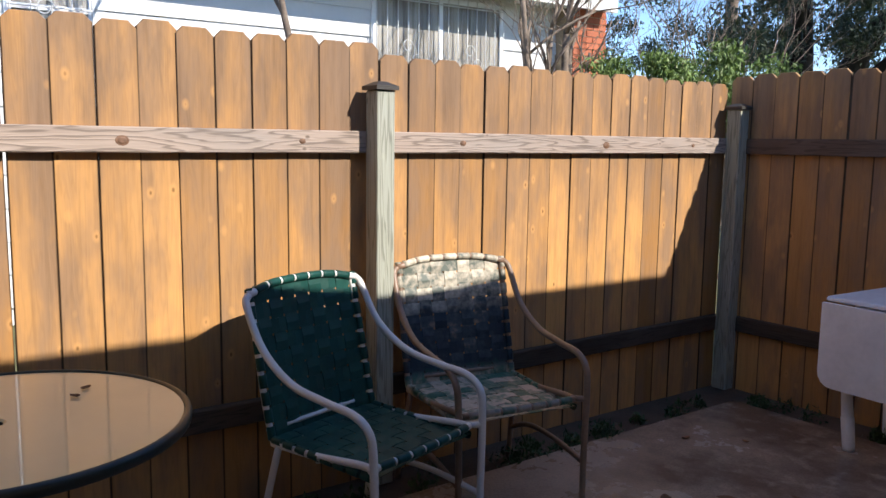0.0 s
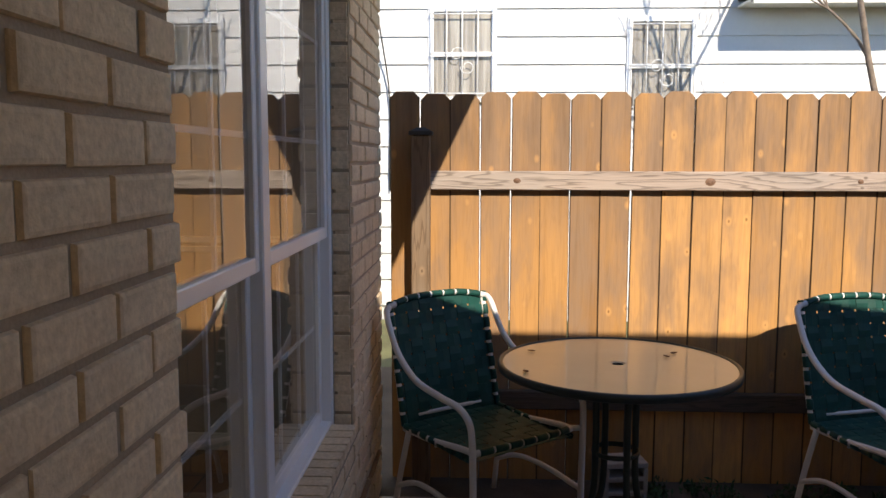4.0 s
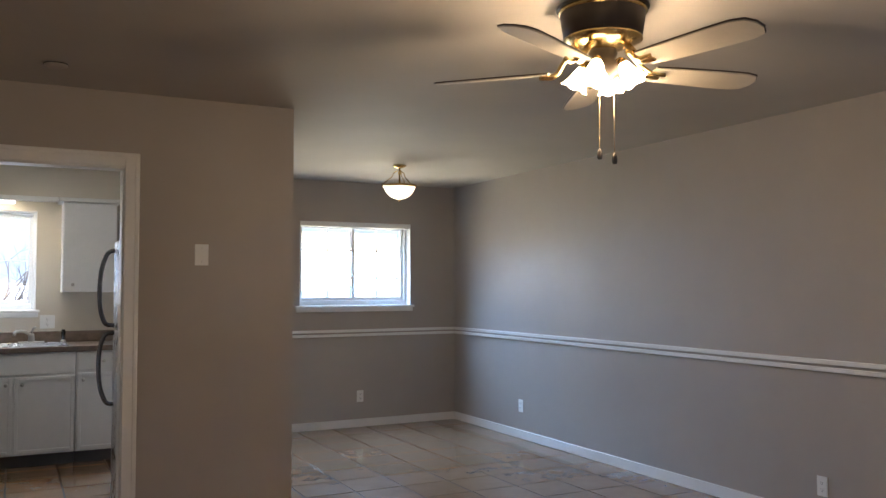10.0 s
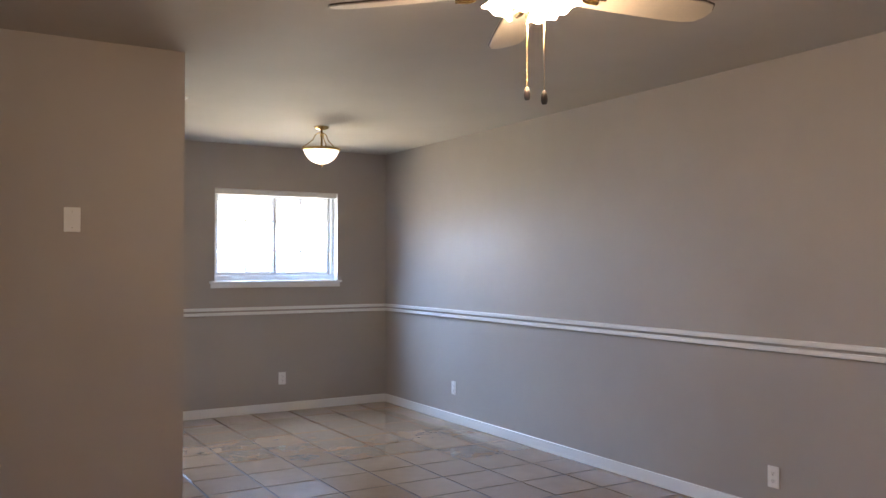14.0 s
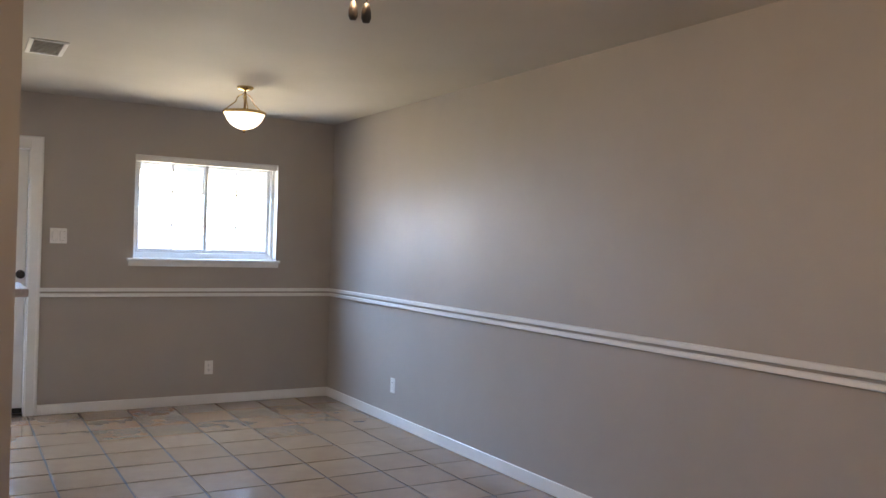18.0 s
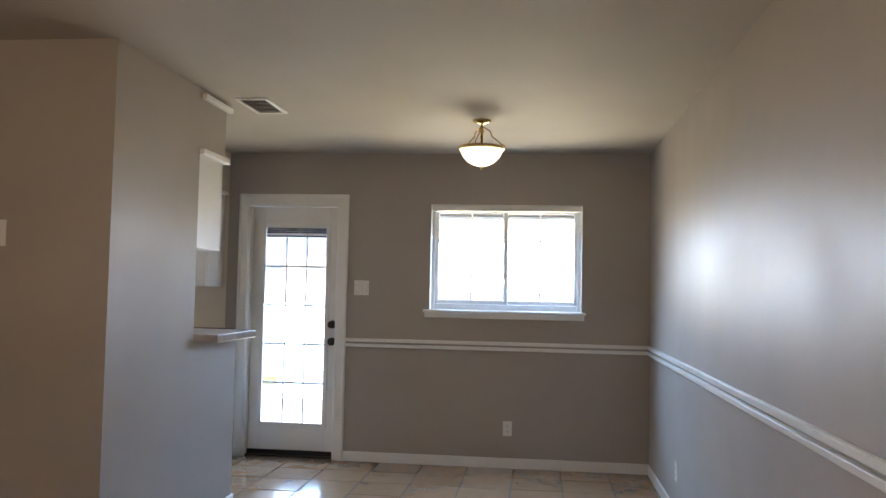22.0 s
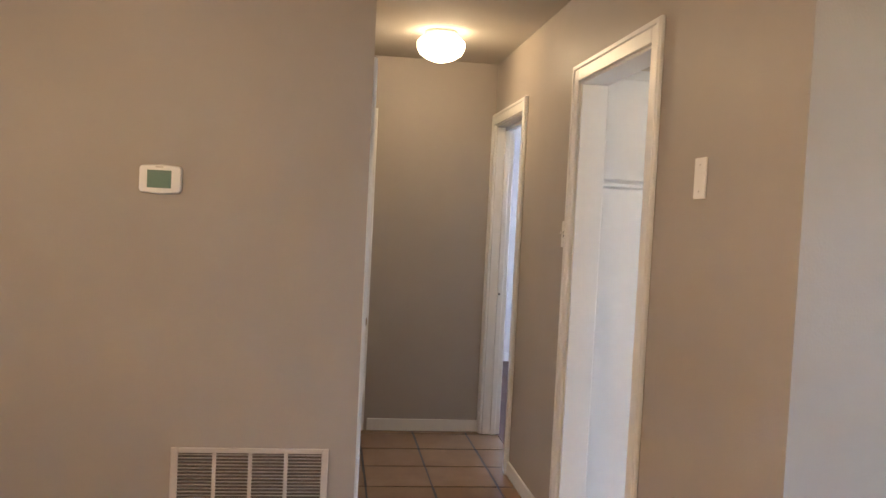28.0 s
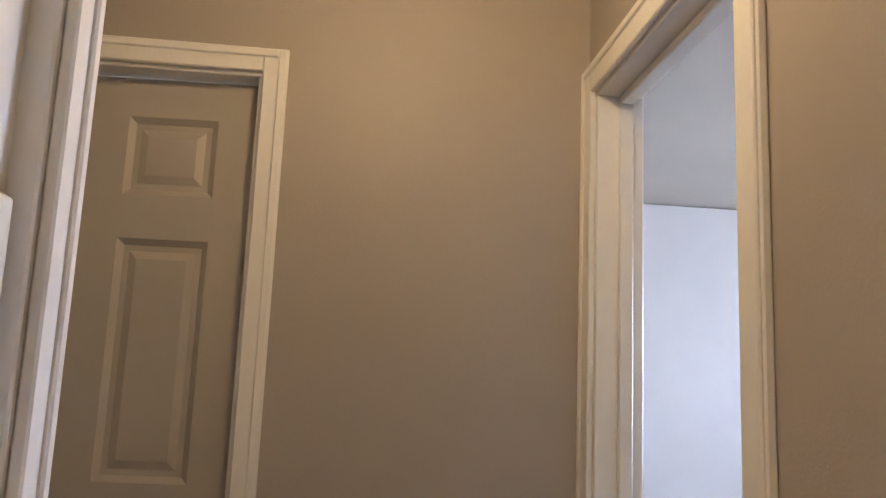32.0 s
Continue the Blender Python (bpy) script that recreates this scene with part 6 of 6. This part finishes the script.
def thing_part(parent, y, z):
    """A window of the neighbour's wall, as a part that holds its own pieces."""
    bm = boxes((-0.003, 0.0, -0.02, 0.02, 0, 0.02))
    o = part("window", bm, M_MUNTIN, parent)
    o.location = (0.0, y, z)
    return o


n = Nodes("dark_window_glass", 0.08)
n.colour((0.06, 0.07, 0.08))
n.bsdf.inputs["Alpha"].default_value = 0.14
M_DARKPANE = n.mat
barred_window(2.5 + 0.25, 2.5 + 0.80, 2.18, 2.98, "z", 1)
barred_window(2.5 - 1.63, 2.5 - 1.08, 2.05, 2.88, "z", 1)
barred_window(2.5 - 5.88, 2.5 - 4.30, 1.98, 2.90, "y", 2)
ch = part("chimney", boxes((-0.25, 0.6, L0 - 0.55, L0 - 0.02, 0, 5.0)), M_MORTAR, nb, "red brick chimney")
cb = bmesh.new()
bx(cb, -0.012, 0.0, 0.0, 0.205, 0, 0.062)
cbrick = mesh_of(cb, "brick", M_REDBRICK)
for j in range(20):
    for k in range(3):
        y = L0 - 0.55 + (k - 0.5 * (j % 2)) * 0.215
        ya, yb = max(y, L0 - 0.56), min(y + 0.205, L0 - 0.03)
        if yb - ya > 0.03:
            o = new("brick", cbrick)
            o.parent = ch
            o.location = (-0.2505, ya, 1.9 + 0.073 * j)
            o.scale = (1, (yb - ya) / 0.205, 1)

single("overhead_cable", tube(curve_points([(6.6, 3.2, 5.2), (6.4, 1.6, 3.4), (6.9, 1.25, 2.2), (6.95, 1.22, 1.0)], 6), 0.008, 6), M_RUBBER, "black service cable on the house next door", "cable")

# ---- the yard to the north ----
setting("driveway", boxes((-14, 14, 9.4, 15.5, G - 0.1, G - 0.045)), M_ASPHALT, "pale sunlit concrete drive")
yard = thing("house_across", pose(0, 17.0, G - 0.06), "pale house across the drive", "house")
part("wall", boxes((-12, 12, 0, 6, 0, 3.0)), M_SIDING, yard)
part("roof", boxes((-12.6, 12.6, -0.6, 6.6, 3.0, 3.2), (-11, 11, 0.6, 5.4, 3.2, 4.2)), M_ROOF, yard)
for x in (-7.2, 0.6, 3.6, 7.5):
    w = part("window", boxes((x - 0.6, x + 0.6, -0.02, 0.0, 1.0, 2.2)), M_MUNTIN, yard)
    part("pane", boxes((x - 0.52, x - 0.02, -0.026, -0.021, 1.06, 2.14), (x + 0.02, x + 0.52, -0.026, -0.021, 1.06, 2.14)), M_DARKPANE, w)

bare_tree((-2.0, 10.0, G - 0.06), [((0, 0, 0), (0.12, 0, 1), 1.3, 0.035), ((0.1, 0, 0), (0.35, 0.1, 1), 1.2, 0.03), ((-0.2, 0.1, 0), (-0.2, 0, 1), 1.2, 0.03)], "bare twiggy shrub outside the kitchen window", 31, 4, 0.45)

# ---- bricks of the bay wall ----
CP, BL = 0.0735, 0.215
bay_wall = pierced("brick_backing", "y", 0.812, 0.873, -0.555, 2.72, -0.3, 2.46, [(0.155, 1.86, 0.30, 2.06)], M_MORTAR, "grey mortar of the buff brick wall")


def brick_mesh(length, depth=0.05):
    bm = bmesh.new()
    bx(bm, 0, length, -0.009, depth, 0, 0.061)
    bmesh.ops.recalc_face_normals(bm, faces=bm.faces)
    front = [e for e in bm.edges if all(v.co.y < 0 for v in e.verts)]
    bmesh.ops.bevel(bm, geom=front, offset=0.008, segments=2, affect="EDGES", profile=0.6)
    for f in bm.faces:
        f.smooth = False
    return mesh_of(bm, "brick", M_BRICK)


whole = brick_mesh(0.200)
rb2 = random.Random(7)
row = 0
while row * CP - 0.2485 < 2.42:
    z = row * CP - 0.2485
    k = 0
    x = -0.485 - (0.1075 if row % 2 else 0.0)
    while x < 2.72:
        spans = [(max(x, -0.485), min(x + 0.200, 2.72))]
        if 0.29 < z + 0.03 < 2.06:
            spans = [(a, b) for a, b in ((spans[0][0], min(spans[0][1], 0.16)), (max(spans[0][0], 1.855), spans[0][1]))]
        for a, b in spans:
            if b - a > 0.03:
                o = new("brick", whole)
                o.parent = bay_wall
                o.location = (a + rb2.uniform(-0.002, 0.002), 0.812 + rb2.uniform(-0.003, 0.004), z + rb2.uniform(-0.0015, 0.0015))
                o.scale = ((b - a) / 0.200, 1, 1)
        x += BL
    row += 1
for k in range(24):
    o = new("sill_brick", whole)
    o.parent = bay_wall
    o.matrix_basis = pose(0.168 + 0.0706 * k, 0.80, 0.325, 0, -90, 0) @ Matrix.Diagonal((0.17, 1.7, 1.0, 1))
for j in range(24):
    for x, s in ((0.16, 1), (1.855, -1)):
        o = new("brick", whole)
        o.parent = bay_wall
        o.matrix_basis = pose(x - s * 0.0, 0.815, 0.315 + CP * j, 0, 0, 90 * s) @ Matrix.Diagonal((0.30, 0.4, 1.0, 1))
        if s < 0:
            o.location.y = 0.876

# ---- floor tiles ----
TP = 0.352
tm = bmesh.new()
bx(tm, -TP / 2 + 0.0045, TP / 2 - 0.0045, -TP / 2 + 0.0045, TP / 2 - 0.0045, -0.008, 0.0)
bmesh.ops.recalc_face_normals(tm, faces=tm.faces)
bmesh.ops.bevel(tm, geom=[e for e in tm.edges if all(v.co.z > -0.001 for v in e.verts)], offset=0.003, segments=2, affect="EDGES")
tile_mesh = mesh_of(tm, "tile", M_TILE)
vs, fs = [], []
rooms = ((XW, XE, 1.05, YN), (XW, XD, -1.6, 1.05), (-3.9, XW, 4.44, YK), (-2.72, -0.3, YK, YN), (-3.9, -2.77, 3.6, 4.5), (XD, -0.44, -1.0, 0.8))
for i in range(-12, 8):
    for j in range(-6, 25):
        x, y = 0.077 + TP * (i + 0.5), 4.65 + TP * (j - 12 + 0.5)
        if not any(a - TP / 2 + 0.02 < x < b + TP / 2 - 0.02 and c - TP / 2 + 0.02 < y < d + TP / 2 - 0.02 for a, b, c, d in rooms):
            continue
        near = (y > 3.3 and x > -2.3) or (x < -1.9 and y > 4.2)
        if near:
            o = new("tile", tile_mesh)
            o.parent = floor
            o.location = (x, y, rb2.uniform(-0.0006, 0.0006))
            o.rotation_euler = (rb2.gauss(0, 0.004), rb2.gauss(0, 0.003), 0)
        else:
            k = len(vs)
            e = TP / 2 - 0.0045
            vs += [(x - e, y - e, 0), (x + e, y - e, 0), (x + e, y + e, 0), (x - e, y + e, 0)]
            fs.append((k, k + 1, k + 2, k + 3))
me = bpy.data.meshes.new("tiles")
me.from_pydata(vs, [], fs)
me.materials.append(M_TILE)
o = new("tiles", me)
o.parent = floor
tagged(o, "tan ceramic floor tiles", "", "", "stuff")
